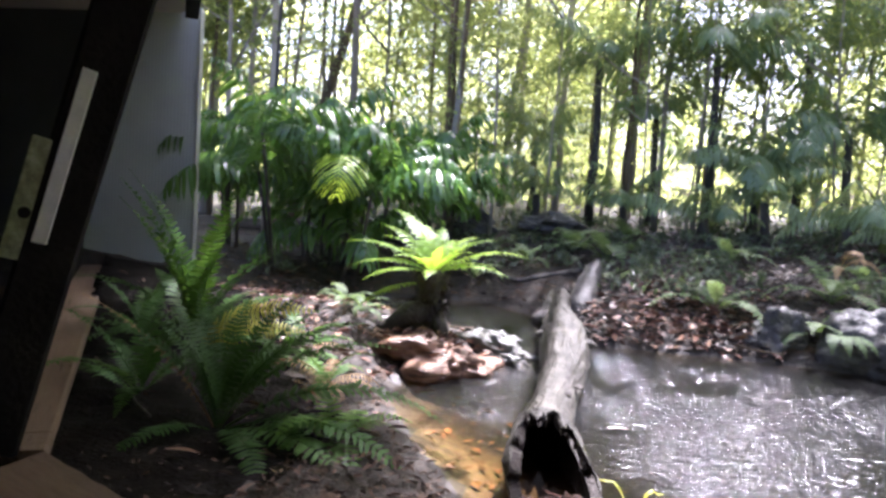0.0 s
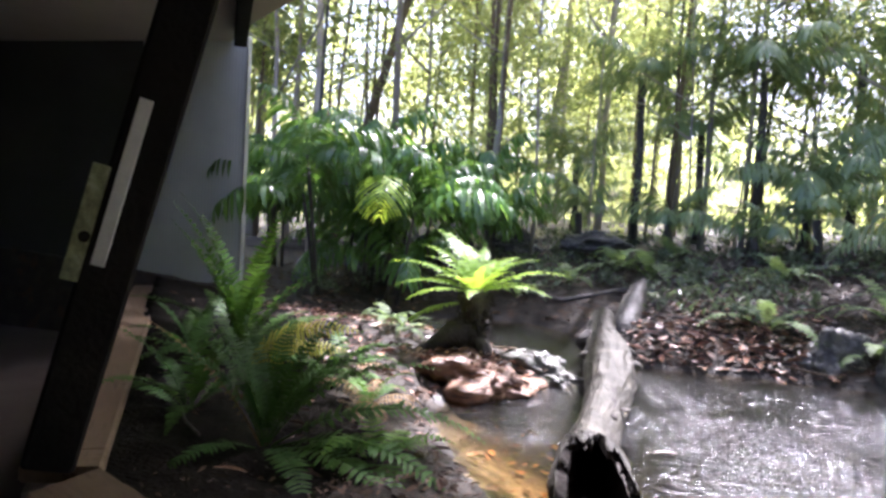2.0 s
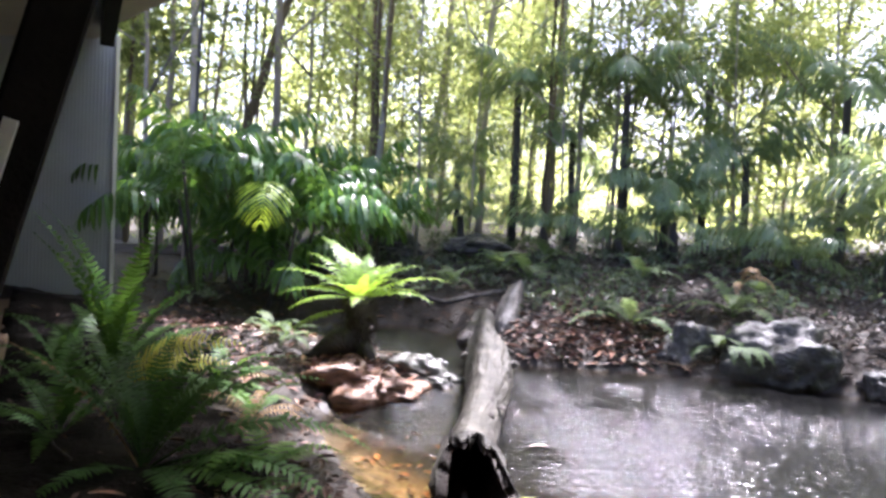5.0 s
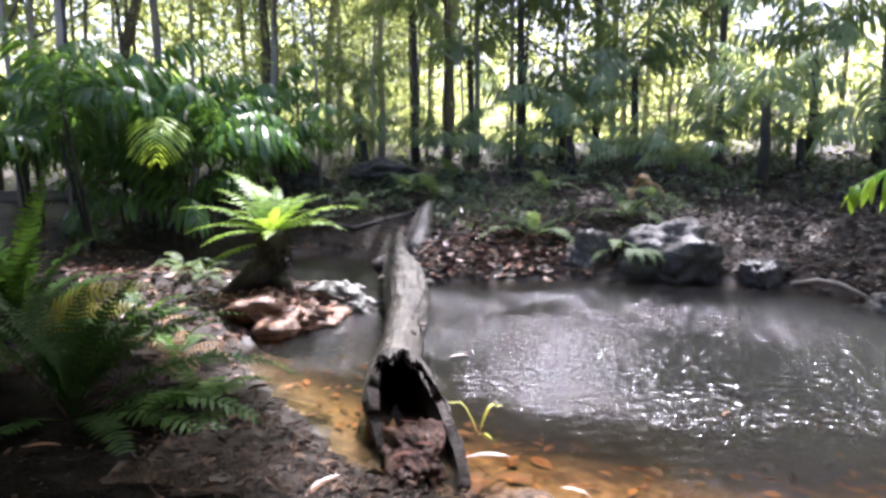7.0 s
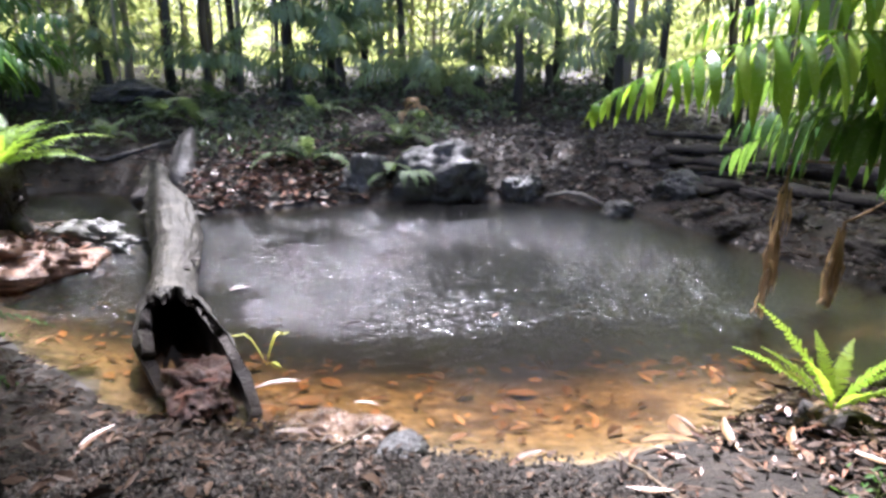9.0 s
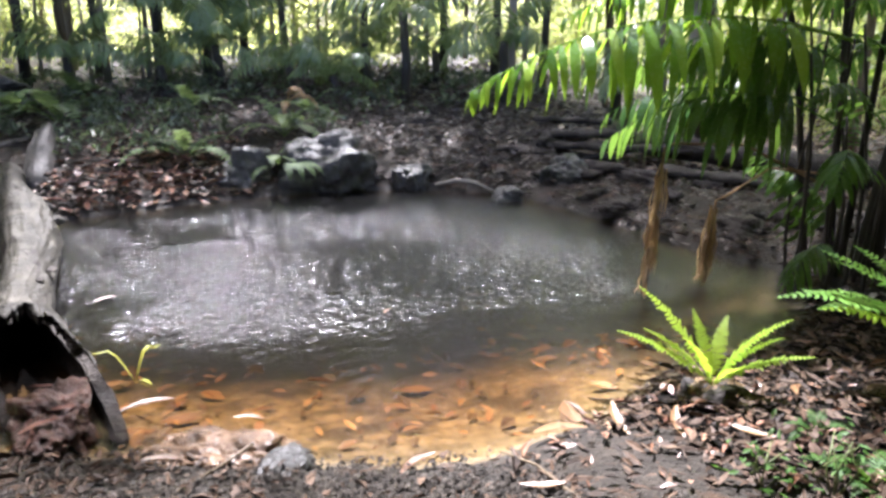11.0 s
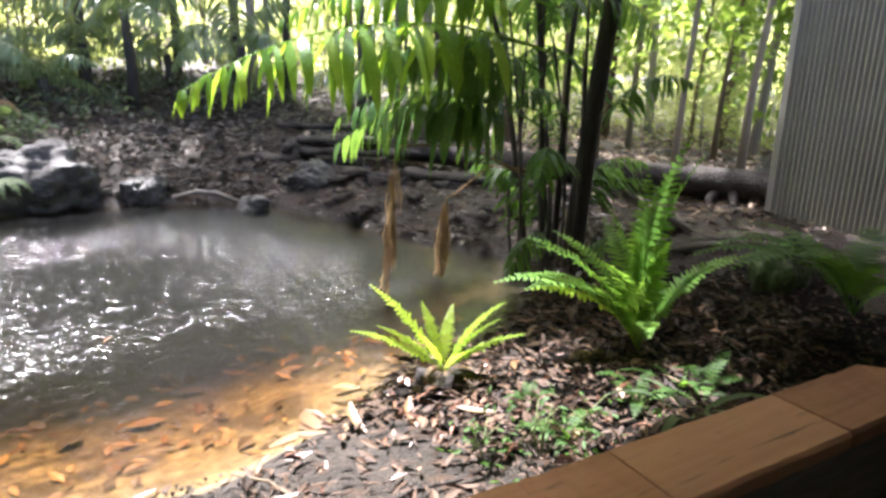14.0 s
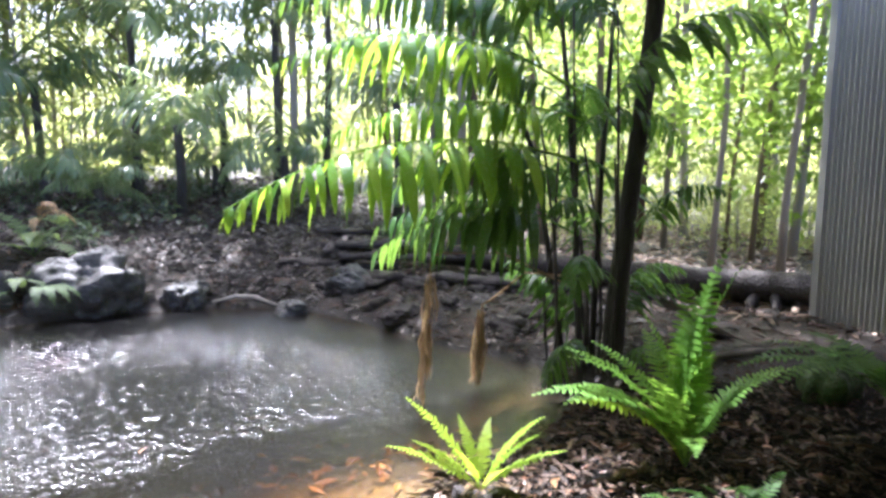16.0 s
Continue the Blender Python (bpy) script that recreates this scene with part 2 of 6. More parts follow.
PALM = material("palm_green", [(0.035, 0.095, 0.025), (0.065, 0.15, 0.04), (0.115, 0.22, 0.065)], 6, 0.24, 0.15, 60, 0.65, through=(0.3, 0.5, 0.05), spread=0.3, island=True)
PALM_DEEP = material("deep_palm_green", [(0.03, 0.08, 0.022), (0.055, 0.13, 0.036), (0.1, 0.19, 0.06)], 6, 0.26, 0.15, 60, 0.6, through=(0.28, 0.5, 0.06), spread=0.4, island=True)
# lighter copy of PALM, with the sun on the fronds put into its colour
PALM_SUNLIT = material("sunlit_palm_green", [(0.04, 0.12, 0.025), (0.09, 0.22, 0.035), (0.18, 0.34, 0.05), (0.34, 0.5, 0.07)], 6, 0.24, 0.15, 60, 0.65, through=(0.52, 0.78, 0.04), spread=0.42, island=True)
# palm green paled and greyed to hold the haze over the forest palms
PALM_HAZE = material("hazed_palm_green", [(0.08, 0.135, 0.065), (0.13, 0.2, 0.1), (0.21, 0.29, 0.16)], 6, 0.28, 0.15, 60, 0.6, through=(0.4, 0.5, 0.16), spread=0.42, each=True)
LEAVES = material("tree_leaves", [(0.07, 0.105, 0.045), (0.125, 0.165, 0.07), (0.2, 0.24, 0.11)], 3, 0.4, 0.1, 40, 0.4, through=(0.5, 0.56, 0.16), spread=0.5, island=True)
# paler, more see-through copy of LEAVES with sunlight put into its colour
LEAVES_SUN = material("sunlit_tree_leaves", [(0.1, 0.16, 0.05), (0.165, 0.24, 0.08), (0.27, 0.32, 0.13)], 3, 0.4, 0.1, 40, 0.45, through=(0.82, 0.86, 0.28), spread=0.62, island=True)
LEAVES_BROAD = material("broad_tree_leaves", [(0.08, 0.14, 0.035), (0.13, 0.21, 0.05), (0.2, 0.28, 0.08)], 3, 0.35, 0.1, 40, 0.5, through=(0.55, 0.75, 0.1), spread=0.5, island=True)
UNDER = material("undergrowth_leaves", [(0.045, 0.065, 0.04), (0.09, 0.115, 0.075), (0.165, 0.185, 0.135)], 6, 0.35, 0.1, 40, 0.5, through=(0.2, 0.28, 0.1), spread=0.3, island=True)
STEM = material("green_stem", [(0.05, 0.08, 0.02), (0.1, 0.13, 0.04), (0.16, 0.17, 0.06)], 10, 0.4, 0.3, 60, 0.4)
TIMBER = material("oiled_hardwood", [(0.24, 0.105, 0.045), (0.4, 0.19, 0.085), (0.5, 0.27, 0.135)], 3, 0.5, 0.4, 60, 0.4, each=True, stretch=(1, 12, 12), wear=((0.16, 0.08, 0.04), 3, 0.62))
# darker copy of TIMBER; the shelter's shade is put into its colour
SHADED_TIMBER = material("shaded_tan_hardwood", [(0.1, 0.068, 0.042), (0.17, 0.118, 0.074), (0.23, 0.165, 0.108)], 3, 0.6, 0.4, 60, 0.3, each=True, stretch=(1, 12, 12), wear=((0.08, 0.05, 0.03), 3, 0.6))
OLD_TIMBER = material("grey_timber", [(0.1, 0.085, 0.07), (0.18, 0.155, 0.125), (0.27, 0.24, 0.2)], 4, 0.65, 0.5, 50, 0.3, stretch=(1, 10, 10))
STEEL = material("corrugated_steel", [(0.33, 0.325, 0.295), (0.39, 0.385, 0.35), (0.45, 0.445, 0.41)], 2.5, 0.4, 0.06, 60, 0.5, metal=0.12, wear=((0.33, 0.33, 0.3), 3, 0.68))
PAINT = material("grey_wall_sheet", [(0.48, 0.51, 0.5), (0.54, 0.57, 0.56), (0.6, 0.63, 0.62)], 1.5, 0.5, 0.05, 60, 0.4)
CEIL = material("ceiling_board", [(0.42, 0.38, 0.33), (0.48, 0.44, 0.38), (0.52, 0.48, 0.42)], 1.2, 0.7, 0.05, 40, 0.3)
BLACK = material("black_painted_wood", [(0.008, 0.008, 0.008), (0.014, 0.013, 0.012), (0.022, 0.02, 0.018)], 5, 0.75, 0.3, 60, 0.12)
DARK_GREY = material("dark_grey_sheet", [(0.05, 0.053, 0.052), (0.075, 0.08, 0.078)], 1.5, 0.6, 0.05, 60, 0.3)
GALV = material("galvanised_steel", [(0.6, 0.61, 0.6), (0.7, 0.7, 0.69), (0.78, 0.78, 0.76)], 20, 0.45, 0.1, 80, 0.5)
LICHEN = material("lichened_plate", [(0.12, 0.14, 0.08), (0.3, 0.33, 0.18), (0.5, 0.52, 0.34)], 26, 0.6, 0.4, 60, 0.4)
BRICK = material("dark_red_brick", [(0.16, 0.06, 0.04), (0.24, 0.09, 0.06), (0.3, 0.13, 0.09)], 9, 0.75, 0.5, 60, 0.3, each=True)
MORTAR = material("mortar", [(0.2, 0.18, 0.16), (0.28, 0.26, 0.23)], 20, 0.9, 0.4, 80, 0.2)
SLAB = material("concrete_floor", [(0.045, 0.036, 0.031), (0.07, 0.057, 0.049), (0.1, 0.084, 0.073)], 2, 0.6, 0.2, 60, 0.4)
DARK_GREEN = material("dark_green_mound", [(0.03, 0.05, 0.02), (0.06, 0.1, 0.03), (0.12, 0.14, 0.08)], 14, 0.7, 0.9, 50, 0.3)
WHITE = material("white_paint", [(0.75, 0.76, 0.76), (0.82, 0.82, 0.81)], 3, 0.4, 0.05, 40, 0.5)


# ---- mesh helpers ----
def mesh_from(name, verts, faces, mat, smooth=True):
    me = bpy.data.meshes.new(name)
    me.from_pydata([tuple(v) for v in verts], [], faces)
    me.materials.append(mat)
    if smooth:
        me.polygons.foreach_set("use_smooth", [True] * len(me.polygons))
    me.update()
    return me


def part(name, me, parent, m=None, label=""):
    """One mesh object under a thing or a part."""
    ob = new(name, me)
    ob.parent = parent
    if m is not None:
        ob.matrix_basis = m
    return tagged(ob, label) if label else ob


def thing(name, me, label, category, m=None, group="", kind=""):
    ob = new(name, me)
    if m is not None:
        ob.matrix_basis = m
    return tagged(ob, label, category, group, kind)


class Shell:
    """Gathers vertices and faces of one mesh."""

    def __init__(self):
        self.v, self.f = [], []

    def add(self, verts, faces):
        k = len(self.v)
        self.v += [tuple(p) for p in verts]
        self.f += [tuple(i + k for i in q) for q in faces]

    def tube(self, path, radii, sides=8, rough=0.0, caps=True, seed=0):
        """A tapered tube along a path, with uneven skin."""
        path = [Vector(p) for p in path]
        verts, faces = [], []
        side = None
        for i, p in enumerate(path):
            d = (path[min(i + 1, len(path) - 1)] - path[max(i - 1, 0)]).normalized()
            if side is None:
                side = d.orthogonal().normalized()
            side = (side - d * side.dot(d)).normalized()
            up = d.cross(side)
            for k in range(sides):
                a = 2 * math.pi * k / sides
                r = radii[i]
                if rough:
                    q = p + (side * math.cos(a) + up * math.sin(a)) * r
                    r *= 1 + rough * noise.noise(q * (0.55 / max(r, 0.01)) + Vector((seed, 0, 0))) + 0.4 * rough * noise.noise(q * (1.7 / max(r, 0.01)))
                verts.append(p + (side * math.cos(a) + up * math.sin(a)) * r)
        for i in range(len(path) - 1):
            for k in range(sides):
                a, b = i * sides + k, i * sides + (k + 1) % sides
                faces.append((a, b, b + sides, a + sides))
        if caps:
            faces.append(tuple(reversed(range(sides))))
            faces.append(tuple(range((len(path) - 1) * sides, len(path) * sides)))
        self.add(verts, faces)
        return self

    def box(self, lo, hi, bevel=0.0):
        x0, y0, z0 = lo
        x1, y1, z1 = hi
        b = bevel
        rings = [(z0, b), (z0 + b, 0), (z1 - b, 0), (z1, b)] if b else [(z0, 0), (z1, 0)]
        verts, faces = [], []
        for z, i in rings:
            e = b if b else 0
            verts += [(x0 + i + e, y0 + i, z), (x1 - i - e, y0 + i, z), (x1 - i, y0 + i + e, z), (x1 - i, y1 - i - e, z),
                      (x1 - i - e, y1 - i, z), (x0 + i + e, y1 - i, z), (x0 + i, y1 - i - e, z), (x0 + i, y0 + i + e, z)]
        for r in range(len(rings) - 1):
            for k in range(8):
                faces.append((r * 8 + k, r * 8 + (k + 1) % 8, r * 8 + 8 + (k + 1) % 8, r * 8 + 8 + k))
        faces.append(tuple(reversed(range(8))))
        faces.append(tuple(range(8 * (len(rings) - 1), 8 * len(rings))))
        self.add(verts, faces)
        return self

    def mesh(self, name, mat, smooth=True):
        return mesh_from(name, self.v, self.f, mat, smooth)


def beam_pose(a, b):
    """The pose whose x axis runs from a to b, with z as near up as can be."""
    a, b = Vector(a), Vector(b)
    x = (b - a).normalized()
    y = Vector((0, 0, 1)).cross(x).normalized()
    z = x.cross(y)
    m = Matrix((x, y, z)).transposed().to_4x4()
    m.translation = a
    return m, (b - a).length


def frond_mesh(name, mat, rng, length, pairs, leaf, width, rise, bend, sweep=35, droop=0.5, first=0.12, shape="palm", stalk=0.006, segs=3, ragged=0.1, hang=0.0):
    """One frond that springs from the origin along +x: a bent rachis with two rows of narrow leaflets."""
    s = Shell()
    n = 14
    pts, dirs = [Vector((0, 0, 0))], []
    side_bend = rng.uniform(-0.25, 0.25)
    for i in range(n):
        k = (i + 0.5) / n
        el = radians(rise - bend * k ** 1.25)
        az = side_bend * k * k
        d = Vector((math.cos(el) * math.cos(az), math.cos(el) * math.sin(az), math.sin(el)))
        dirs.append(d)
        pts.append(pts[-1] + d * length / n)
    dirs.append(dirs[-1])
    s.tube(pts, [stalk * (1 - 0.8 * i / n) for i in range(n + 1)], 4, caps=False)
    for i in range(pairs):
        k = first + (1 - first) * (i + 0.5) / pairs
        u = min(k * n, n - 0.001)
        j = int(u)
        p, d = pts[j].lerp(pts[j + 1], u - j), dirs[j].lerp(dirs[j + 1], u - j).normalized()
        across = d.cross(Vector((0, 0, 1))).normalized()
        top = across.cross(d)
        if shape == "fern":
            env = min(1, (k - first) / 0.22 + 0.25) * (1 - max(0, (k - 0.45) / 0.58) ** 1.6)
        else:
            env = 0.55 + 0.45 * math.sin(math.pi * min(1, 0.15 + k * 0.8))
            env *= 1 - 0.55 * max(0, k - 0.7) / 0.3
        for hand in (-1, 1):
            ll = leaf * max(env, 0.06) * (1 + rng.uniform(-ragged, ragged))
            wild = 6 if shape == "fern" else 6 + 16 * min(1, hang * 2)
            sw = radians(sweep + 35 * max(0, k - 0.75) * (shape != "fern") + rng.uniform(-wild, wild))
            turn = rng.uniform(-1, 1) * 0.65 * min(1, hang * 2)
            w = width * (0.6 + 0.4 * env) * (1 + 0.3 * min(1, hang * 2) * rng.uniform(-1, 1))
            v = across * hand * math.cos(sw) + d * math.sin(sw) + top * rng.uniform(0.05, 0.3)
            v = (v + Vector((0, 0, -hang * rng.uniform(0.6, 1.3)))).normalized()
            q, row = p.copy(), []
            for g in range(segs + 1):
                x = g / segs
                half = w * 0.5 * ((0.55 + 0.45 * math.sin(math.pi * min(1, 0.2 + x))) if shape == "fern" else (0.4, 0.85, 1.0, 0.92, 0.62)[min(4, int(x * 5))])
                flat = v.cross(top).normalized()
                if turn:
                    flat = flat * math.cos(turn) + flat.cross(v) * math.sin(turn)
                if g < segs:
                    row += [q + flat * half, q - flat * half]
                else:
                    row += [q]
                v = (v + Vector((0, 0, -droop * (1.2 if shape != "fern" else 1) / segs * (1 + rng.uniform(-0.3, 0.3))))).normalized()
                q = q + v * ll / segs
            f = [(2 * g, 2 * g + 1, 2 * g + 3, 2 * g + 2) for g in range(segs - 1)] + [(2 * segs - 2, 2 * segs - 1, 2 * segs)]
            s.add(row, f)
    return s.mesh(name, mat)


def plant(name, base, fronds, label, category, group=""):
    """A thing with its fronds: (mesh, yaw, tilt, scale, height above the base[, label])."""
    ob = thing(name, None, label, category, pose(*base), group)
    for me, yaw, tilt, size, up, *tag in fronds:
        part("frond", me, ob, pose(0, 0, up, 0, -tilt, yaw) @ Matrix.Scale(size, 4), tag[0] if tag else "")
    return ob


def rosette(rng, meshes, count, low=-8, high=14, size=(0.8, 1.1), up=0.0, start=0.0, arc=360.0):
    return [(meshes[i % len(meshes)], start + arc * (i + rng.uniform(-0.35, 0.35)) / count, rng.uniform(low, high), rng.uniform(*size), up) for i in range(count)]


def stone(rng, size, mat, name="rock", flat=0.35, rough=0.22, res=3):
    """A rough stone, flat below, about its own base."""
    bm = bmesh.new()
    bmesh.ops.create_icosphere(bm, subdivisions=res, radius=1)
    off = Vector((rng.uniform(0, 50), rng.uniform(0, 50), rng.uniform(0, 50)))
    cuts = [(Vector((rng.gauss(0, 1), rng.gauss(0, 1), rng.gauss(0.2, 0.8))).normalized(), rng.uniform(0.66, 0.9)) for _ in range(11)]
    for v in bm.verts:
        p = v.co.copy()
        for nrm, far in cuts:
            over = p.dot(nrm) - far
            if over > 0:
                p -= nrm * over * 0.85
        k = 1 + rough * 1.3 * noise.noise(p * 1.3 + off) + rough * 0.7 * noise.noise(p * 3.1 + off) + rough * 0.35 * noise.noise(p * 7 + off)
        ridge = 1 - abs(2 * (noise.noise(p * 2.2 + off * 1.7) % 1) - 1)
        p *= k + rough * 0.22 * (ridge - 0.5) - rough * 0.45 * abs(noise.noise(p * 4.5 + off))
        p.z = max(p.z, -flat)
        v.co = Vector((p.x * size[0], p.y * size[1], (p.z + flat) * size[2] / (1 + flat)))
    me = bpy.data.meshes.new(name)
    bm.to_mesh(me)
    bm.free()
    me.materials.append(mat)
    me.polygons.foreach_set("use_smooth", [True] * len(me.polygons))
    return me


def leaf_card(s, p, yaw, tilt, roll, length, width, curl=0.15):
    """One small leaf of four faces about its middle rib."""
    m = pose(*p, roll, tilt, yaw)
    c = curl * length
    pts = [(-0.5 * length, 0, 0), (-0.1 * length, 0.5 * width, c), (-0.05 * length, 0, 0.3 * c), (-0.1 * length, -0.5 * width, c),
           (0.28 * length, 0.33 * width, c), (0.28 * length, -0.33 * width, c), (0.5 * length, 0, c * 0.4)]
    s.add([m @ Vector(q) for q in pts], [(0, 2, 1), (0, 3, 2), (1, 2, 6, 4), (2, 3, 5, 6)])


# ---- ground and water ----
SHORE = [(0.85, 5.5), (1.3, 5.53), (1.85, 5.52), (2.5, 5.46), (3.15, 5.26), (3.55, 5.0), (4.0, 4.6), (4.15, 4.2), (4.1, 3.4), (4.05, 2.9),
         (3.95, 2.5), (3.97, 1.9), (3.6, 1.52), (2.9, 1.32), (2.4, 1.47), (2.0, 1.40), (1.62, 1.42), (1.31, 1.55), (0.97, 1.86), (0.57, 2.13),
         (0.29, 2.32), (0.09, 2.77), (-0.12, 3.15), (-0.36, 3.67), (-0.30, 4.15), (0.10, 4.42), (0.42, 4.75), (-0.15, 5.3), (-1.2, 5.9), (-1.5, 6.7),
         (-0.9, 7.15), (-0.1, 7.2), (0.4, 6.7), (0.68, 6.0)]


def shore_gap(x, y):
    """Distance to the pond's edge, negative over the water."""
    gap, inside = np.full(np.shape(x), 1e9), np.zeros(np.shape(x), bool)
    for (ax, ay), (bx, by) in zip(SHORE, SHORE[1:] + SHORE[:1]):
        k = np.clip(((x - ax) * (bx - ax) + (y - ay) * (by - ay)) / ((bx - ax) ** 2 + (by - ay) ** 2), 0, 1)
        gap = np.minimum(gap, np.hypot(x - ax - k * (bx - ax), y - ay - k * (by - ay)))
        cross = ((ay > y) != (by > y)) & (x < (bx - ax) * (y - ay) / (by - ay + 1e-12) + ax)
        inside ^= cross
    return np.where(inside, -gap, gap)


def ease(v, lo, hi):
    k = np.clip((v - lo) / (hi - lo), 0, 1)
    return k * k * (3 - 2 * k)


def ground_z(x, y):
    """Height of the ground: a shallow pond basin, a steep bank behind it that runs flat to the east."""
    x, y = np.asarray(x, float), np.asarray(y, float)
    d = shore_gap(x, y)
    off = (x + 0.93) * 0.463 + (y - 1.89) * 0.886          # distance out from the shelter
    basin = -0.5 * (1 - np.exp(np.minimum(d, 0) / (1.5 - 1.25 * ease(off, 1.6, 2.7))))
    side = np.degrees(np.arctan2(x - 0.5, np.maximum(y, 0.01)))
    back = ease(y, 3.2, 5.0) * (1 - ease(side, 38, 56))
    left = ease(-side, 8, 24)
    out = np.maximum(d, 0)
    rise = (0.10 * (1 - np.exp(-out / 0.25)) + back * (1 - 0.45 * left) * 1.12 * (1 - np.exp(-out / 3.4))
            + (1 - back) * 0.12 * (1 - np.exp(-out / 1.5)))
    lump = 0.025 * np.sin(2.3 * x + 1.1 * y) * np.sin(1.7 * y - 0.8 * x) + 0.012 * np.sin(6.1 * x + 2) * np.sin(5.3 * y + 1)
    return np.where(d < 0, basin, rise + lump * ease(out, 0.0, 0.6))


def graded(lo, hi, step, far):
    inner = list(np.arange(lo, hi + step / 2, step))
    out, gap = [], step
    while not out or out[-1] < far:
        gap *= 1.22
        out.append((out[-1] if out else 0) + gap)
    return np.array([lo - o for o in reversed(out)] + inner + [hi + o for o in out])


GX, GY = graded(-4.6, 6.6, 0.075, 300), graded(-1.0, 10.0, 0.075, 300)
gx, gy = np.meshgrid(GX, GY)
gd = shore_gap(gx, gy)
gz = ground_z(gx, gy)
fine = np.array([[0.02 * noise.noise((a * 5, b * 5, 0)) + 0.012 * noise.noise((a * 14, b * 14, 3)) for a in GX] for b in GY])
gz = gz + fine * np.where(np.abs(gx) < 30, 1, 0) * np.where(gd < 0.12, 0.35, 1)
FRONT_N = (gx + 0.93) * 0.463 + (gy - 1.89) * 0.886
LEFT_N = (gx + 0.93) * 0.845 + (gy - 1.89) * 0.535
under = (np.minimum(FRONT_N, LEFT_N) < -0.12) & (gx < 3.6) & (gy < 5.5)
gz = np.where(under, -0.24, gz)
rows_n, cols_n = gx.shape
quads = [(j * cols_n + i, j * cols_n + i + 1, (j + 1) * cols_n + i + 1, (j + 1) * cols_n + i) for j in range(rows_n - 1) for i in range(cols_n - 1)]
BED = material("sandy_pond_bed", [(0.06, 0.046, 0.025), (0.15, 0.11, 0.056), (0.3, 0.225, 0.125)], 17, 0.6, 1.0, 60, 0.3, wear=((0.06, 0.042, 0.024), 5.0, 0.53))
bn, blink = BED.node_tree.nodes, BED.node_tree.links.new     # sand gives way to dark silt further out
sand_at, blur, grow, silt_mix = bn.new("ShaderNodeAttribute"), bn.new("ShaderNodeTexNoise"), bn.new("ShaderNodeMath"), bn.new("ShaderNodeMix")
sand_at.attribute_name, silt_mix.data_type, grow.operation = "sand", "RGBA", "MULTIPLY_ADD"
blur.inputs["Scale"].default_value, blur.inputs["Detail"].default_value = 7.0, 6.0
grow.inputs[1].default_value = 1.1
spread = bn.new("ShaderNodeMath")
spread.operation, spread.inputs[1].default_value = "SUBTRACT", 0.55
edge = bn.new("ShaderNodeMapRange")
edge.inputs[1].default_value, edge.inputs[2].default_value = 0.1, 0.75
blink(blur.outputs["Fac"], spread.inputs[0]), blink(spread.outputs[0], grow.inputs[0]), blink(sand_at.outputs["Fac"], grow.inputs[2]), blink(grow.outputs[0], edge.inputs[0])
base_in = bn["Principled BSDF"].inputs["Base Color"]
tone_out = base_in.links[0].from_socket
silt_mix.inputs[6].default_value = (0.03, 0.026, 0.022, 1)
blink(edge.outputs[0], silt_mix.inputs[0]), blink(tone_out, silt_mix.inputs[7]), blink(silt_mix.outputs[2], base_in)
ground_me = mesh_from("ground", np.stack([gx, gy, gz], -1).reshape(-1, 3), quads, SOIL)
SILT = material("dark_pond_silt", [(0.018, 0.016, 0.014), (0.035, 0.03, 0.026), (0.06, 0.05, 0.04)], 3.0, 0.6, 0.5, 50, 0.4)
ground_me.materials.append(BED)
ground_me.materials.append(SILT)
ground_me.materials.append(SHADE_SOIL)
# faces painted with the shade-dark soil: fern bed, wall foot, right ferns
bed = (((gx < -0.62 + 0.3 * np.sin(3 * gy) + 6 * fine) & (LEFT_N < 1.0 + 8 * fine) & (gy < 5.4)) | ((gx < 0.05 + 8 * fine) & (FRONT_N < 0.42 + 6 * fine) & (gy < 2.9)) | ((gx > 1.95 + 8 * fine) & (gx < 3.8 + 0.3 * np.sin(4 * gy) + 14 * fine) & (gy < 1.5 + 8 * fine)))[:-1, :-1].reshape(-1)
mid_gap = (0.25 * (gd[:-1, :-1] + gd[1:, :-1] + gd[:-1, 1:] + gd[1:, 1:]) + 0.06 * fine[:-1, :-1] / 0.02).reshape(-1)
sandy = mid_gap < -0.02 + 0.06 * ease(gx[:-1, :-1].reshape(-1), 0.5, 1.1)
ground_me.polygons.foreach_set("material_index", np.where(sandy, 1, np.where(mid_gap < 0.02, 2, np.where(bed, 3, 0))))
sand_zone = (1 - ease(FRONT_N, 1.05, 2.05)) * (1 - 0.9 * ease(gx, 2.1, 2.7))
ground_me.attributes.new("sand", "FLOAT", "POINT").data.foreach_set("value", sand_zone.reshape(-1).astype(np.float32))
thing("ground", ground_me, "dark wet leaf-strewn soil sloping up from the pond", "ground", kind="structure")


def ground_at(x, y):
    return float(ground_z(np.array([x]), np.array([y]))[0])


WX, WY = np.arange(-1.9, 4.35, 0.018), np.arange(1.15, 7.4, 0.018)
wx, wy = np.meshgrid(WX, WY)
wr = np.random.RandomState(5)
wz = np.zeros_like(wx)
for k in range(64):
    wl, a = wr.uniform(0.05, 0.11), wr.normal(math.radians(60), 0.75)
    gust = 0.55 + 0.45 * np.sin(wx * wr.uniform(0.6, 2.2) + wy * wr.uniform(-2.2, 2.2) + wr.uniform(0, 6.28))
    wz += 0.008 * wl * gust * np.sin(2 * math.pi / wl * (wx * math.cos(a) + wy * math.sin(a)) + wr.uniform(0, 6.28) + 1.5 * np.sin(wx * wr.uniform(1, 4) + wy * wr.uniform(1, 4)))
wgap = shore_gap(wx, wy)
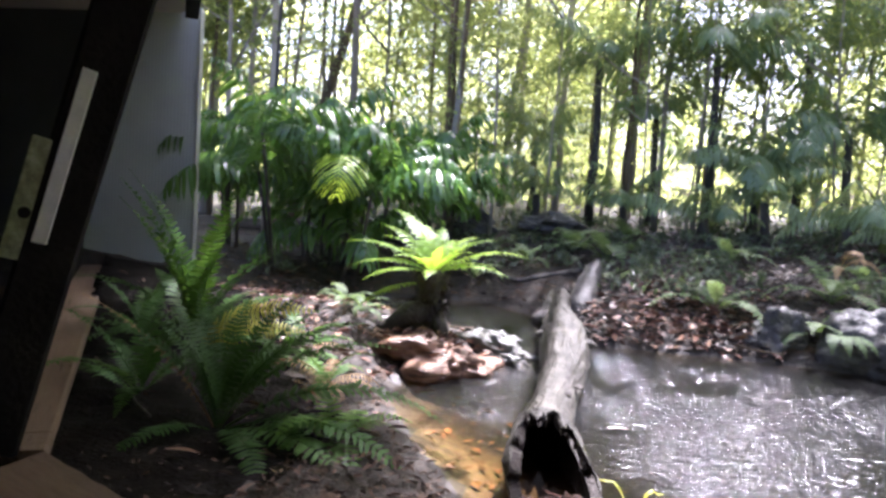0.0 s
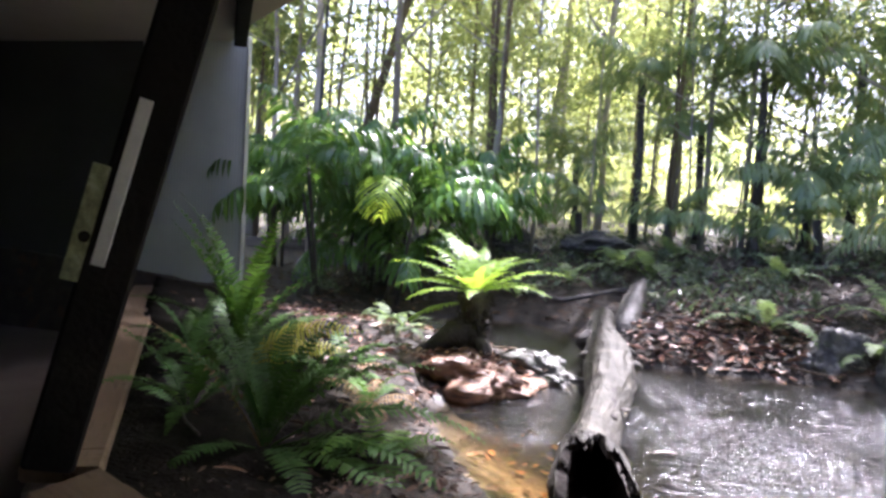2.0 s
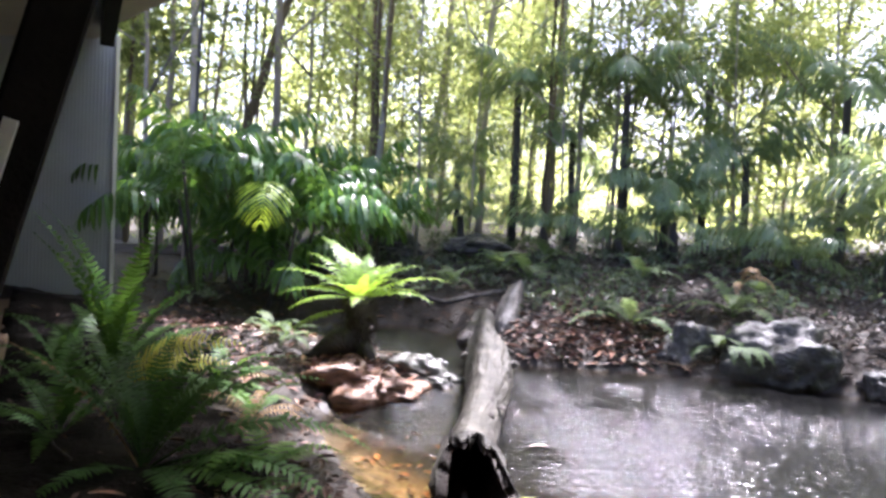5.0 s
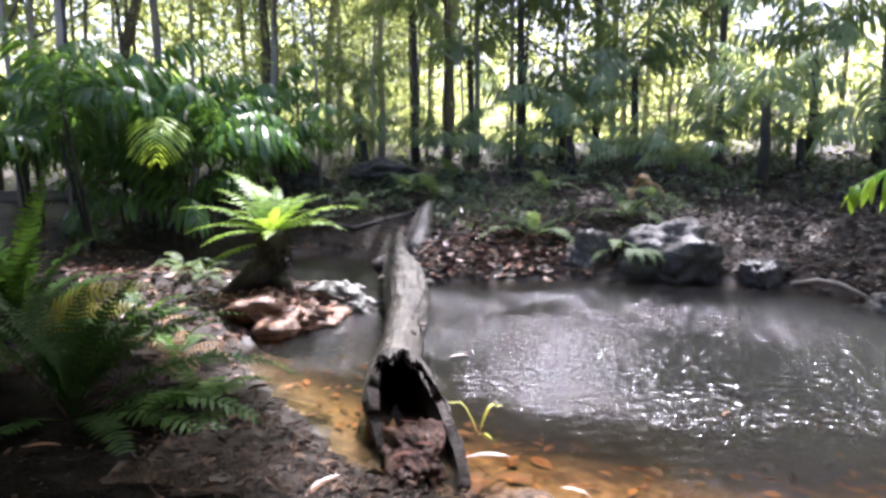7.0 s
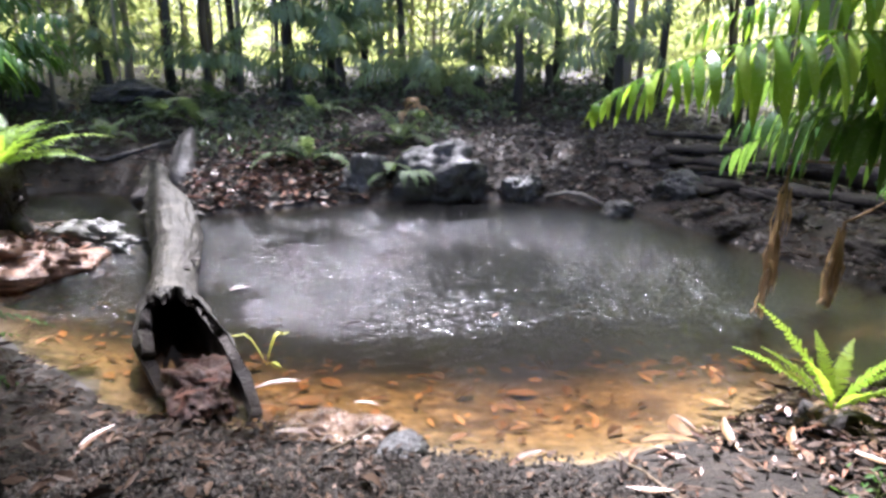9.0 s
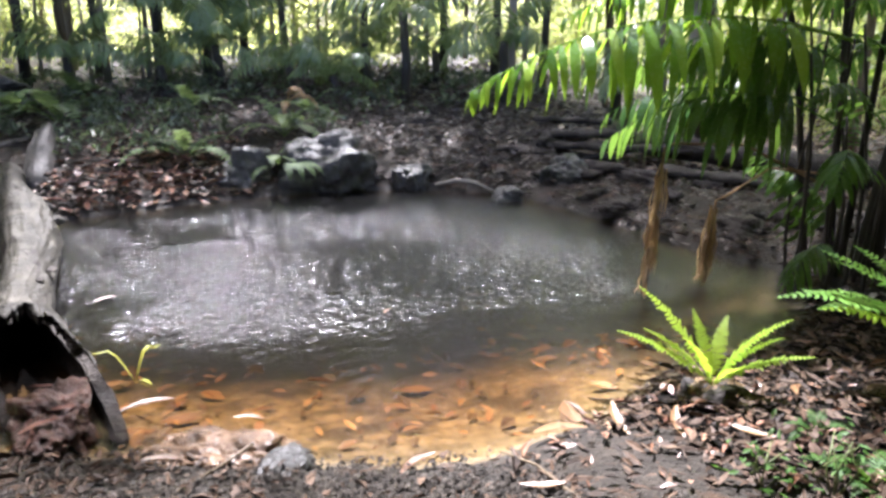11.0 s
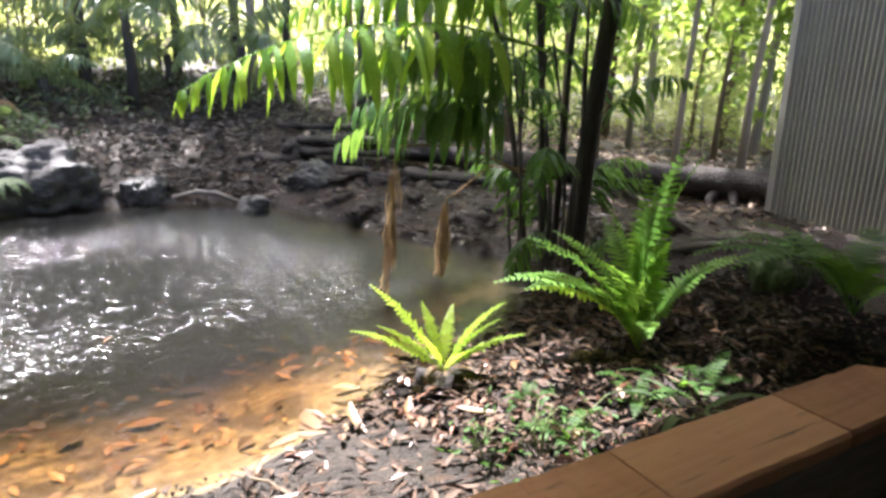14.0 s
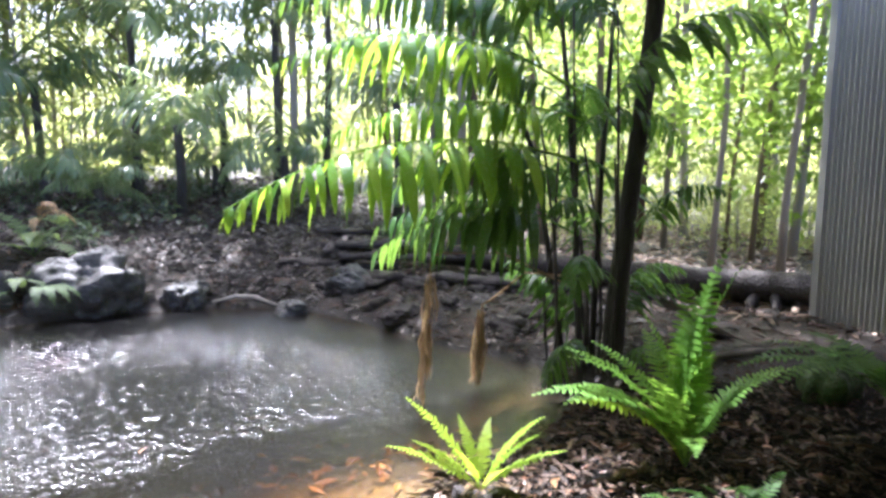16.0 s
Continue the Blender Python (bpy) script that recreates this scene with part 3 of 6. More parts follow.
wz *= (0.35 + 0.65 * ease(-wgap, 0.0, 0.6)) * (0.2 + 0.8 * ease((wx + 0.93) * 0.463 + (wy - 1.89) * 0.886, 1.2, 2.2))
cols_w = len(WX)
wq = [(j * cols_w + i, j * cols_w + i + 1, (j + 1) * cols_w + i + 1, (j + 1) * cols_w + i) for j in range(len(WY) - 1) for i in range(cols_w - 1) if wgap[j, i] < 0.2]
water_me = mesh_from("water", np.stack([wx, wy, wz], -1).reshape(-1, 3), wq, WATER)
water_me.attributes.new("depth", "FLOAT", "POINT").data.foreach_set("value", np.clip(-ground_z(wx, wy) / 0.4, 0, 1).reshape(-1).astype(np.float32))
thing("water", water_me, "clear brown pond water rippled by falling rain", "water", kind="structure")

# ---- shelter: low edging walls, floor, walls, roof ----
EDGE_Z, FLOOR_Z = 0.30, -0.20
EDGE = [(-3.36, 5.56), (-0.93, 1.89), (2.74, 0.05), (3.25, -1.95)]


def capping(a, b, cut_a, cut_b, label, mat):
    """A hardwood capping board from a to b, its pond edge on the line; mitred by the given slants."""
    m, length = beam_pose((*a, EDGE_Z - 0.05), (*b, EDGE_Z - 0.05))
    w, t, e = 0.222, 0.05, 0.009
    prof = [(0, e), (0, t - e), (-e, t), (-w + e, t), (-w, t - e), (-w, e), (-w + e, 0), (-e, 0)]
    s = Shell()
    n = 10
    verts = []
    lift = 0.002 * math.sin(37 * a[0] + 11 * a[1])
    for i in range(n + 1):
        k = i / n
        for y, z in prof:
            x0, x1 = cut_a * -y, length - cut_b * -y
            wob = 0.003 * noise.noise((k * 9, y * 4, a[0]))
            verts.append((x0 + (x1 - x0) * k, y + wob, z + wob + lift))
    faces = [(i * 8 + q, i * 8 + (q + 1) % 8, i * 8 + 8 + (q + 1) % 8, i * 8 + 8 + q) for i in range(n) for q in range(8)]
    faces += [tuple(range(8)), tuple(reversed(range(n * 8, n * 8 + 8)))]
    s.add(verts, faces)
    ob = thing("capping_board", s.mesh("capping_board", mat, False), label, "timber board", m, "capping boards of the low edge wall")
    return ob


def edge_wall(a, b):
    m, length = beam_pose((*a, FLOOR_Z), (*b, FLOOR_Z))
    s = Shell().box((-0.02, -0.2, 0), (length + 0.02, -0.03, EDGE_Z - 0.052 - FLOOR_Z))
    thing("edge_wall", s.mesh("edge_wall", OLD_TIMBER, False), "low dark timber wall under the capping boards", "wall", m, kind="structure")


half_turn = math.tan(radians(14.5))
corner = math.tan(radians(24))
for (ax, ay), (bx, by), joints, cut_a, cut_b, label in (
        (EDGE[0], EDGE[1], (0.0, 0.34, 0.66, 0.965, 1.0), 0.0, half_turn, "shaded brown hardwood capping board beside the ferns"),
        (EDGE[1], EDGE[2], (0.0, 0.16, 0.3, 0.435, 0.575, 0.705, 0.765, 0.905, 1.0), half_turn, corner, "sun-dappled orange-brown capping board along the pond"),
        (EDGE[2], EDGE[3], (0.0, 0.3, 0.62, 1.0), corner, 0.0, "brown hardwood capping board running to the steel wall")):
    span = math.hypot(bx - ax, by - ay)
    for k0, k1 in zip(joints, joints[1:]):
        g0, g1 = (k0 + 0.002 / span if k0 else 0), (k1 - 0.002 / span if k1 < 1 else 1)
        capping((ax + (bx - ax) * g0, ay + (by - ay) * g0), (ax + (bx - ax) * g1, ay + (by - ay) * g1), 0.0 if k0 else cut_a, 0.0 if k1 < 1 else cut_b, label, SHADED_TIMBER if "ferns" in label or k1 < 0.4 and "pond" in label else TIMBER)
for a, b in zip(EDGE, EDGE[1:]):
    edge_wall(a, b)
floor = Shell()
floor.add([(-8, -4.5, FLOOR_Z), (3.1, -4.5, FLOOR_Z), (3.1, -1.9, FLOOR_Z), (2.6, -0.05, FLOOR_Z), (-1.02, 1.76, FLOOR_Z), (-3.4, 5.48, FLOOR_Z), (-8, 5.55, FLOOR_Z)], [(0, 1, 2, 3, 4, 5, 6)])
thing("floor", floor.mesh("floor", SLAB, False), "dark brown concrete floor of the open shelter", "floor", kind="structure")


def ribbed_sheet(length, height, pitch=0.034, depth=0.0085):
    """Finely corrugated sheet that stands along +x, ribs upright, facing -y."""
    per = 6
    n = int(length / pitch * per)
    verts, faces = [], []
    for i in range(n + 1):
        x = length * i / n
        y = -depth * math.cos(2 * math.pi * x / pitch)
        verts += [(x, y, 0), (x, y, height)]
        if i:
            faces.append((2 * i - 2, 2 * i, 2 * i + 1, 2 * i - 1))
    return verts, faces


# wall by the ferns: ribbed grey lining over a brick footing
LW_X0, LW_X1, LW_Y = -8.0, -2.60, 5.62
wall_n = thing("wall_north", None, "grey ribbed sheet wall over a brick footing", "wall", pose(LW_X0, LW_Y, 0), kind="structure")
s = Shell()
s.add(*ribbed_sheet(LW_X1 - LW_X0 - 0.03, 2.26, 0.032, 0.0012))
part("wall_sheet", s.mesh("wall_sheet", PAINT), wall_n, pose(0, 0, 0.30), "grey finely ribbed sheet lining")
part("wall_core", Shell().box((0, 0.02, -0.2), (LW_X1 - LW_X0 - 0.012, 0.045, 2.58)).mesh("wall_core", PAINT, False), wall_n)
# thin dark grey panel added over the sheet, its edge behind the post
part("dark_panel", Shell().box((0, -0.012, 0.306), (4.34, -0.006, 2.556)).mesh("dark_panel", DARK_GREY, False), wall_n, label="flat dark grey wall panel")
part("edge_trim", Shell().box((LW_X1 - LW_X0 - 0.022, -0.012, -0.2), (LW_X1 - LW_X0, 0.05, 2.56), 0.004).mesh("edge_trim", STEEL, False), wall_n)
part("base_trim", Shell().box((0, -0.03, 0.268), (LW_X1 - LW_X0 - 0.04, 0.018, 0.305), 0.006).mesh("base_trim", PAINT, False), wall_n)
part("mortar_bed", Shell().box((0, -0.012, FLOOR_Z), (LW_X1 - LW_X0 - 0.04, 0.018, 0.266)).mesh("mortar_bed", MORTAR, False), wall_n)

# steel wall beyond the ferns on the other side
RW_A, RW_DIR = Vector((5.42, 0.70, 0.0)), Vector((-0.44, -0.90, 0)).normalized()
rw_pose = Matrix(((RW_DIR.x, -RW_DIR.y, 0, RW_A.x), (RW_DIR.y, RW_DIR.x, 0, RW_A.y), (0, 0, 1, 0), (0, 0, 0, 1)))
wall_e = thing("wall_east", None, "grey finely corrugated steel wall with a plain edge strip", "wall", rw_pose, kind="structure")
s = Shell()
v, f = ribbed_sheet(4.2, 3.4)
s.add(v, f)
part("wall_sheet", s.mesh("wall_sheet", STEEL), wall_e, pose(0.05, 0, -0.1), "grey corrugated steel sheet")
part("wall_core", Shell().box((0.012, 0.014, -0.1), (4.3, 0.13, 3.3)).mesh("wall_core", STEEL, False), wall_e)
part("edge_trim", Shell().box((0.0, -0.014, -0.1), (0.052, 0.15, 3.3), 0.005).mesh("edge_trim", STEEL, False), wall_e)

# roof: flat ceiling with a thin edge, dark beam under it, back walls
CEIL_Z = 2.53
# corners east of (-0.5, 3.52) are unseen, set by the shade they cast
ROOF = [(-8.2, 5.86), (-3.0, 5.86), (-2.35, 5.15), (-0.5, 3.52), (0.6, 2.75), (1.4, 2.12), (2.4, 1.75), (3.05, 1.5), (3.75, 1.45), (4.35, 0.5), (4.2, -0.2), (4.2, -4.8), (-8.2, -4.8)]
s = Shell()
n = len(ROOF)
s.add([(*p, CEIL_Z) for p in ROOF] + [(*p, CEIL_Z + 0.14) for p in ROOF], [tuple(reversed(range(n))), tuple(range(n, 2 * n))] + [(i, (i + 1) % n, n + (i + 1) % n, n + i) for i in range(n)])
thing("ceiling", s.mesh("ceiling", CEIL, False), "plain beige ceiling boards of the shelter, in shade", "ceiling", kind="structure")
m, length = beam_pose((-2.45, 5.2, CEIL_Z - 0.16), (-0.9, 2.6, CEIL_Z - 0.16))
thing("ceiling_beam", Shell().box((0, -0.05, 0), (length, 0.05, 0.157), 0.006).mesh("ceiling_beam", BLACK, False), "dark painted beam under the ceiling", "beam", m, kind="structure")
# two plain walls added out of view to close the shelter
thing("wall_south", Shell().box((-8.2, -4.75, FLOOR_Z), (4.2, -4.6, CEIL_Z - 0.003)).mesh("wall_south", PAINT, False), "plain grey unseen wall closing the back of the shelter", "wall", kind="structure")
thing("wall_west", Shell().box((-8.2, -4.59, FLOOR_Z), (-8.05, 5.5, CEIL_Z - 0.003)).mesh("wall_west", PAINT, False), "plain grey unseen wall closing the side of the shelter", "wall", kind="structure")

# raking post with its plates
FOOT, HEAD = Vector((-1.07, 1.84, EDGE_Z)), Vector((-0.38, 1.82, CEIL_Z - 0.01))
along = (HEAD - FOOT).normalized()
face = (Vector((0.62, -0.78, 0)) - along * along.dot(Vector((0.62, -0.78, 0)))).normalized()
m = Matrix((along, face.cross(along), face)).transposed().to_4x4()
m.translation = FOOT
length = (HEAD - FOOT).length
post = thing("raking_post", None, "black painted leaning timber post standing on the capping", "post", m)
part("shaft", Shell().box((0.0, -0.07, -0.09), (length, 0.07, 0.04), 0.010).mesh("shaft", BLACK, False), post)
part("strip", Shell().box((0.63, 0.010, 0.041), (1.10, 0.046, 0.047), 0.002).mesh("strip", GALV, False), post, label="pale galvanised flat strip")
plate = part("bracket_plate", Shell().box((0.57, 0.048, 0.030), (0.90, 0.108, 0.038), 0.003).mesh("bracket_plate", LICHEN, False), post, label="lichen-spotted pale bracket plate")
part("bolt", Shell().tube([(0.70, 0.078, 0.036), (0.70, 0.078, 0.05)], [0.016, 0.014], 10).mesh("bolt", BLACK, False), plate)

# ---- hollow log in the pond ----
rng = random.Random(3)


def hollow_log():
    """A hollow drowned log: open torn trough towards the shelter, narrow waist, swollen middle, blunt far end."""
    path = [(0.57, 2.14, 0.05), (0.53, 2.45, 0.065), (0.49, 2.85, 0.08), (0.50, 3.2, 0.10), (0.55, 3.6, 0.10), (0.60, 4.1, 0.11), (0.625, 4.6, 0.12), (0.63, 5.1, 0.13), (0.60, 5.6, 0.15), (0.60, 6.1, 0.18), (0.63, 6.6, 0.20)]
    rad = [0.145, 0.165, 0.157, 0.116, 0.110, 0.134, 0.163, 0.168, 0.146, 0.122, 0.108]
    per, sides, torn = 8, 96, 20
    pts, rr = [], []
    for i in range(len(path) - 1):
        before, after = path[max(i - 1, 0)], path[min(i + 2, len(path) - 1)]
        for k in range(per):
            u = k / per
            w = (-0.5 * u + u * u - 0.5 * u ** 3, 1 - 2.5 * u * u + 1.5 * u ** 3, 0.5 * u + 2 * u * u - 1.5 * u ** 3, -0.5 * u * u + 0.5 * u ** 3)
            pts.append(Vector(before) * w[0] + Vector(path[i]) * w[1] + Vector(path[i + 1]) * w[2] + Vector(after) * w[3])
            rr.append(rad[i] + (rad[i + 1] - rad[i]) * u * u * (3 - 2 * u))
    for k in range(1, 5):                      # blunt rounded far end
        pts.append(Vector(path[-1]) + Vector((0.003, 0.03, 0.004)) * k)
        rr.append(rad[-1] * math.sqrt(1 - (k / 4.3) ** 2))
    outer, inner = Shell(), Shell()
    rows = []
    for i, (p, r) in enumerate(zip(pts, rr)):
        ring_o, ring_i = [], []
        fade = max(0.0, 1 - i / torn)
        for k in range(sides):
            a = 2 * math.pi * k / sides
            c = Vector((math.cos(a), 0, math.sin(a)))
            bump = 0.10 * noise.noise(Vector((c.x * 1.4, p.y * 2.6, c.z * 1.4))) + 0.085 * noise.noise(Vector((c.x * 3.2, p.y * 6, c.z * 3.2))) + 0.05 * noise.noise(Vector((c.x * 8, p.y * 9, c.z * 8))) - 0.05 * abs(noise.noise(Vector((c.x * 5, p.y * 2, c.z * 5))))
            back = 0.0
            if fade:
                high = max(0.0, c.z + 0.35) / 1.35
                lip = 0.86 * high ** 0.9 + (0.3 * max(0.0, -c.x) - 0.03 * max(0.0, c.x)) * (1 - high)
                jag = 0.10 * noise.noise(Vector((c.x * 3, 7, c.z * 3))) + 0.10 * noise.noise(Vector((c.x * 8, 3, c.z * 8))) + 0.05 * noise.noise(Vector((c.x * 23, 5, c.z * 23)))
                back = max(0.0, lip + jag * (0.5 + high)) * fade
            ahead = Vector((0, back, 0))
            if back:                           # the torn rim follows the bend of the trunk
                j = min(len(pts) - 1, i + int(back / 0.045))
                ahead.x, ahead.z = (pts[j].x - p.x) * 0.9, (pts[j].z - p.z) * 0.9
                r = rr[i] + (rr[j] - rr[i]) * 0.9
            ring_o.append(p + c * r * (1 + bump) + ahead)
            ring_i.append(p + c * r * ((0.86 if i > 8 else 0.74 + 0.015 * i) + 0.6 * bump) + ahead + Vector((0, 0.006, 0)))
        rows.append((ring_o, ring_i))
    last = len(rows)
    for shell, pick, flip in ((outer, 0, False), (inner, 1, True)):
        stop = last if pick == 0 else last - 6
        faces = []
        for i in range(stop - 1):
            for k in range(sides):
                q = (i * sides + k, i * sides + (k + 1) % sides, (i + 1) * sides + (k + 1) % sides, (i + 1) * sides + k)
                faces.append(q if flip else tuple(reversed(q)))
        shell.add([v for row in rows[:stop] for v in row[pick]], faces)
    rim = Shell()
    rim.add(list(rows[0][0]) + list(rows[0][1]), [(k, (k + 1) % sides, sides + (k + 1) % sides, sides + k) for k in range(sides)])
    outer.add(rows[-1][0], [tuple(range(sides))])
    ob = thing("hollow_log", None, "weathered grey hollow log lying in the pond", "log", pose(0, 0, 0))
    bark_me = outer.mesh("bark_shell", BARK_GREY)
    bark_me.materials.append(CHAR)
    index = []
    for q in bark_me.polygons:
        c = q.center
        low = c.z < 0.05 + 0.05 * noise.noise(c * 5)
        index.append(1 if (c.y < 2.75 + 0.3 * noise.noise(c * 6) and c.z < 0.10) or (low and noise.noise(c * 7) > -0.1) or noise.noise(Vector((c.x * 9, c.y * 4.5, c.z * 9))) + 0.55 * noise.noise(c * 21) > 0.52 else 0)
    bark_me.polygons.foreach_set("material_index", index)
    part("bark_shell", bark_me, ob)
    part("torn_rim", rim.mesh("torn_rim", CHAR), ob, label="dark ragged rim of the log mouth")
    part("hollow", inner.mesh("hollow", CHAR), ob, label="black rotten hollow inside the log")
    part("knot", Shell().tube([(0.55, 5.5, 0.16), (0.47, 5.44, 0.18), (0.43, 5.40, 0.17), (0.415, 5.38, 0.15)], [0.10, 0.085, 0.06, 0.02], 12, 0.35).mesh("knot", CHAR), ob, label="dark swollen knot on the log's flank")
    for dx, dy, w in ((0.155, 4.75, 0.05), (-0.15, 4.95, 0.045), (0.15, 5.2, 0.04)):
        x = 0.625 + dx
        part("knot", Shell().tube([(x - 0.4 * dx, dy, 0.14), (x + 0.15 * dx, dy - 0.02, 0.17), (x + 0.35 * dx, dy - 0.03, 0.16)], [w, w * 0.75, w * 0.25], 9, 0.4).mesh("knot", BARK_GREY), ob)
    part("limb", Shell().tube([(0.80, 6.35, 0.02), (0.86, 6.6, 0.16), (0.91, 6.85, 0.32), (0.98, 7.05, 0.47), (1.02, 7.15, 0.55)], [0.135, 0.13, 0.115, 0.085, 0.03], 14, 0.28).mesh("limb", BARK_DARK), ob, label="dark broken upright limb at the far end")
    # solid dark lumps; the shade inside knot holes is put into their colour
    for x, y, z, r in ((0.60, 3.42, 0.198, 0.022), (0.66, 3.62, 0.18, 0.028), (0.62, 3.8, 0.215, 0.016), (0.68, 4.15, 0.222, 0.028), (0.55, 4.4, 0.265, 0.018), (0.70, 4.9, 0.272, 0.024)):
        part("knot_hole", stone(rng, (r, r * 1.4, r * 0.5), CHAR, "knot_hole"), ob, pose(x, y, z - 0.012))
    return ob


hollow_log()

# ---- rocks ----
for x, y, z, size, yaw, mat, label in (
        (-0.30, 4.36, -0.05, (0.50, 0.34, 0.3), 6, ROOT_ROCK, "wet brown boulder at the foot of the tree fern"),
        (0.13, 4.82, -0.05, (0.36, 0.24, 0.24), -25, GREY_ROOT, "pale grey-green rock with wet sheen at the water's edge"),
        (0.90, 1.90, -0.02, (0.25, 0.13, 0.085), -30, SHORE_ROCK, "flat orange-brown wet stone at the edge of the near shore"),
        (1.02, 1.70, 0.0, (0.12, 0.08, 0.07), 20, ROCK, "small dark stone sunk in the gravel"),
        (2.34, 5.78, -0.03, (0.30, 0.26, 0.40), 15, ROCK, "rough dark grey rock half hidden by ferns"),
        (3.02, 5.50, -0.05, (0.45, 0.32, 0.55), -20, ROCK, "large wet grey boulder on the far bank"),
        (3.62, 5.12, -0.03, (0.23, 0.20, 0.30), 40, ROCK, "dark rounded rock on the far bank"),
        (4.00, 4.22, -0.06, (0.17, 0.15, 0.20), 70, ROCK, "small dark block of rock standing in the water"),
        (4.62, 4.15, 0.08, (0.32, 0.2, 0.28), 0, ROCK, "pale rough rock below the rotting logs"),
        (4.35, 3.25, 0.0, (0.26, 0.2, 0.17), 30, CHAR, "low dark rock on the bank"),
        (4.30, 2.35, 0.0, (0.3, 0.24, 0.18), 80, CHAR, "low dark rock in the shade of the palm"),
        # dark green shape by the wall, nearer a fern's shadow, built as a mound
        (3.92, 0.40, 0.08, (0.17, 0.15, 0.30), 0, DARK_GREEN, "rounded dark green mound by the steel wall"),
        (-1.55, 9.0, 0.5, (0.35, 0.3, 0.35), 0, ROCK, "grey boulder among the bank plants"),
        (-0.55, 9.6, 0.6, (0.45, 0.3, 0.35), 0, ROCK, "dark boulder below the trees"),
        (0.6, 9.4, 0.7, (0.5, 0.3, 0.3), 20, ROCK, "dark boulder below the trees")):
    thing("rock", stone(rng, size, mat, rough=0.4 if mat in (ROOT_ROCK, GREY_ROOT) else 0.29, res=5 if size[0] > 0.22 else 4), label, "rock", pose(x, y, z, 0, 0, yaw), "rocks round the pond")

for k in range(26):
    x, y = rng.uniform(4.15, 5.7), rng.uniform(1.7, 5.2)
    w = rng.uniform(0.08, 0.22)
    thing("wood_chunk", stone(rng, (w, w * rng.uniform(0.3, 0.6), w * rng.uniform(0.35, 0.6)), CHAR, "wood_chunk", 0.3, 0.45, 3), "black rotting chunk of wood on the bank", "wood chunk", pose(x, y, ground_at(x, y) - 0.02, 0, 0, rng.uniform(0, 180)), "rotting chunks")

# ---- ferns ----
rng = random.Random(11)
LIME = [frond_mesh("frond", FERN_LIME, rng, 0.60, 22, 0.115, 0.021, r, b, 22, 0.35, 0.12, "fern", 0.004, 4) for r, b in ((62, 70), (50, 70), (40, 62))]
SPRAY = [frond_mesh("frond", FERN_SPRAY, rng, 0.62, 24, 0.092, 0.0165, r, b, 20, 0.55, 0.12, "fern", 0.004, 4, 0.2) for r, b in ((66, 70), (52, 66), (38, 58))]
YOUNG = [frond_mesh("frond", FERN_LIME, rng, 0.62, 22, 0.078, 0.021, r, b, 24, 0.4, 0.14, "fern", 0.004, 4, 0.14) for r, b in ((52, 36), (42, 34))]
GREEN = [frond_mesh("frond", FERN, rng, 0.80, 27, 0.105, 0.021, r, b, 20, 0.3, 0.14, "fern", 0.004, 4) for r, b in ((80, 36), (66, 60), (50, 80))]
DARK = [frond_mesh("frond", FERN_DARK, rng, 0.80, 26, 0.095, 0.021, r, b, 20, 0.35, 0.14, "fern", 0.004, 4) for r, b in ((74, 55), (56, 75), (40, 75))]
MID = [frond_mesh("frond", FERN_MID, rng, 0.80, 27, 0.105, 0.021, r, b, 20, 0.3, 0.14, "fern", 0.004, 4) for r, b in ((80, 36), (66, 60), (50, 80))]
SMALL_MID = [frond_mesh("frond", FERN_MID, rng, 0.36, 13, 0.06, 0.018, r, b, 20, 0.3, 0.15, "fern", 0.003, 3) for r, b in ((70, 90), (50, 95), (35, 80))]
STRAP = [frond_mesh("frond", FERN_BANK, rng, 0.55, 15, 0.085, 0.026, r, b, 15, 0.3, 0.15, "fern", 0.004, 3) for r, b in ((70, 100), (58, 110), (45, 100))]
YELLOW = frond_mesh("frond", FERN_YELLOW, rng, 0.75, 26, 0.10, 0.018, 50, 72, 18, 0.6, 0.12, "fern", 0.004, 4)
BROWN = [frond_mesh("frond", DRY, rng, 0.5, 18, 0.07, 0.012, r, b, 20, 1.1, 0.1, "fern", 0.004, 3) for r, b in ((55, 130), (40, 120))]
DRY_THIN = frond_mesh("frond", DRY, rng, 0.85, 22, 0.05, 0.012, 58, 40, 25, 0.6, 0.1, "fern", 0.005, 3)


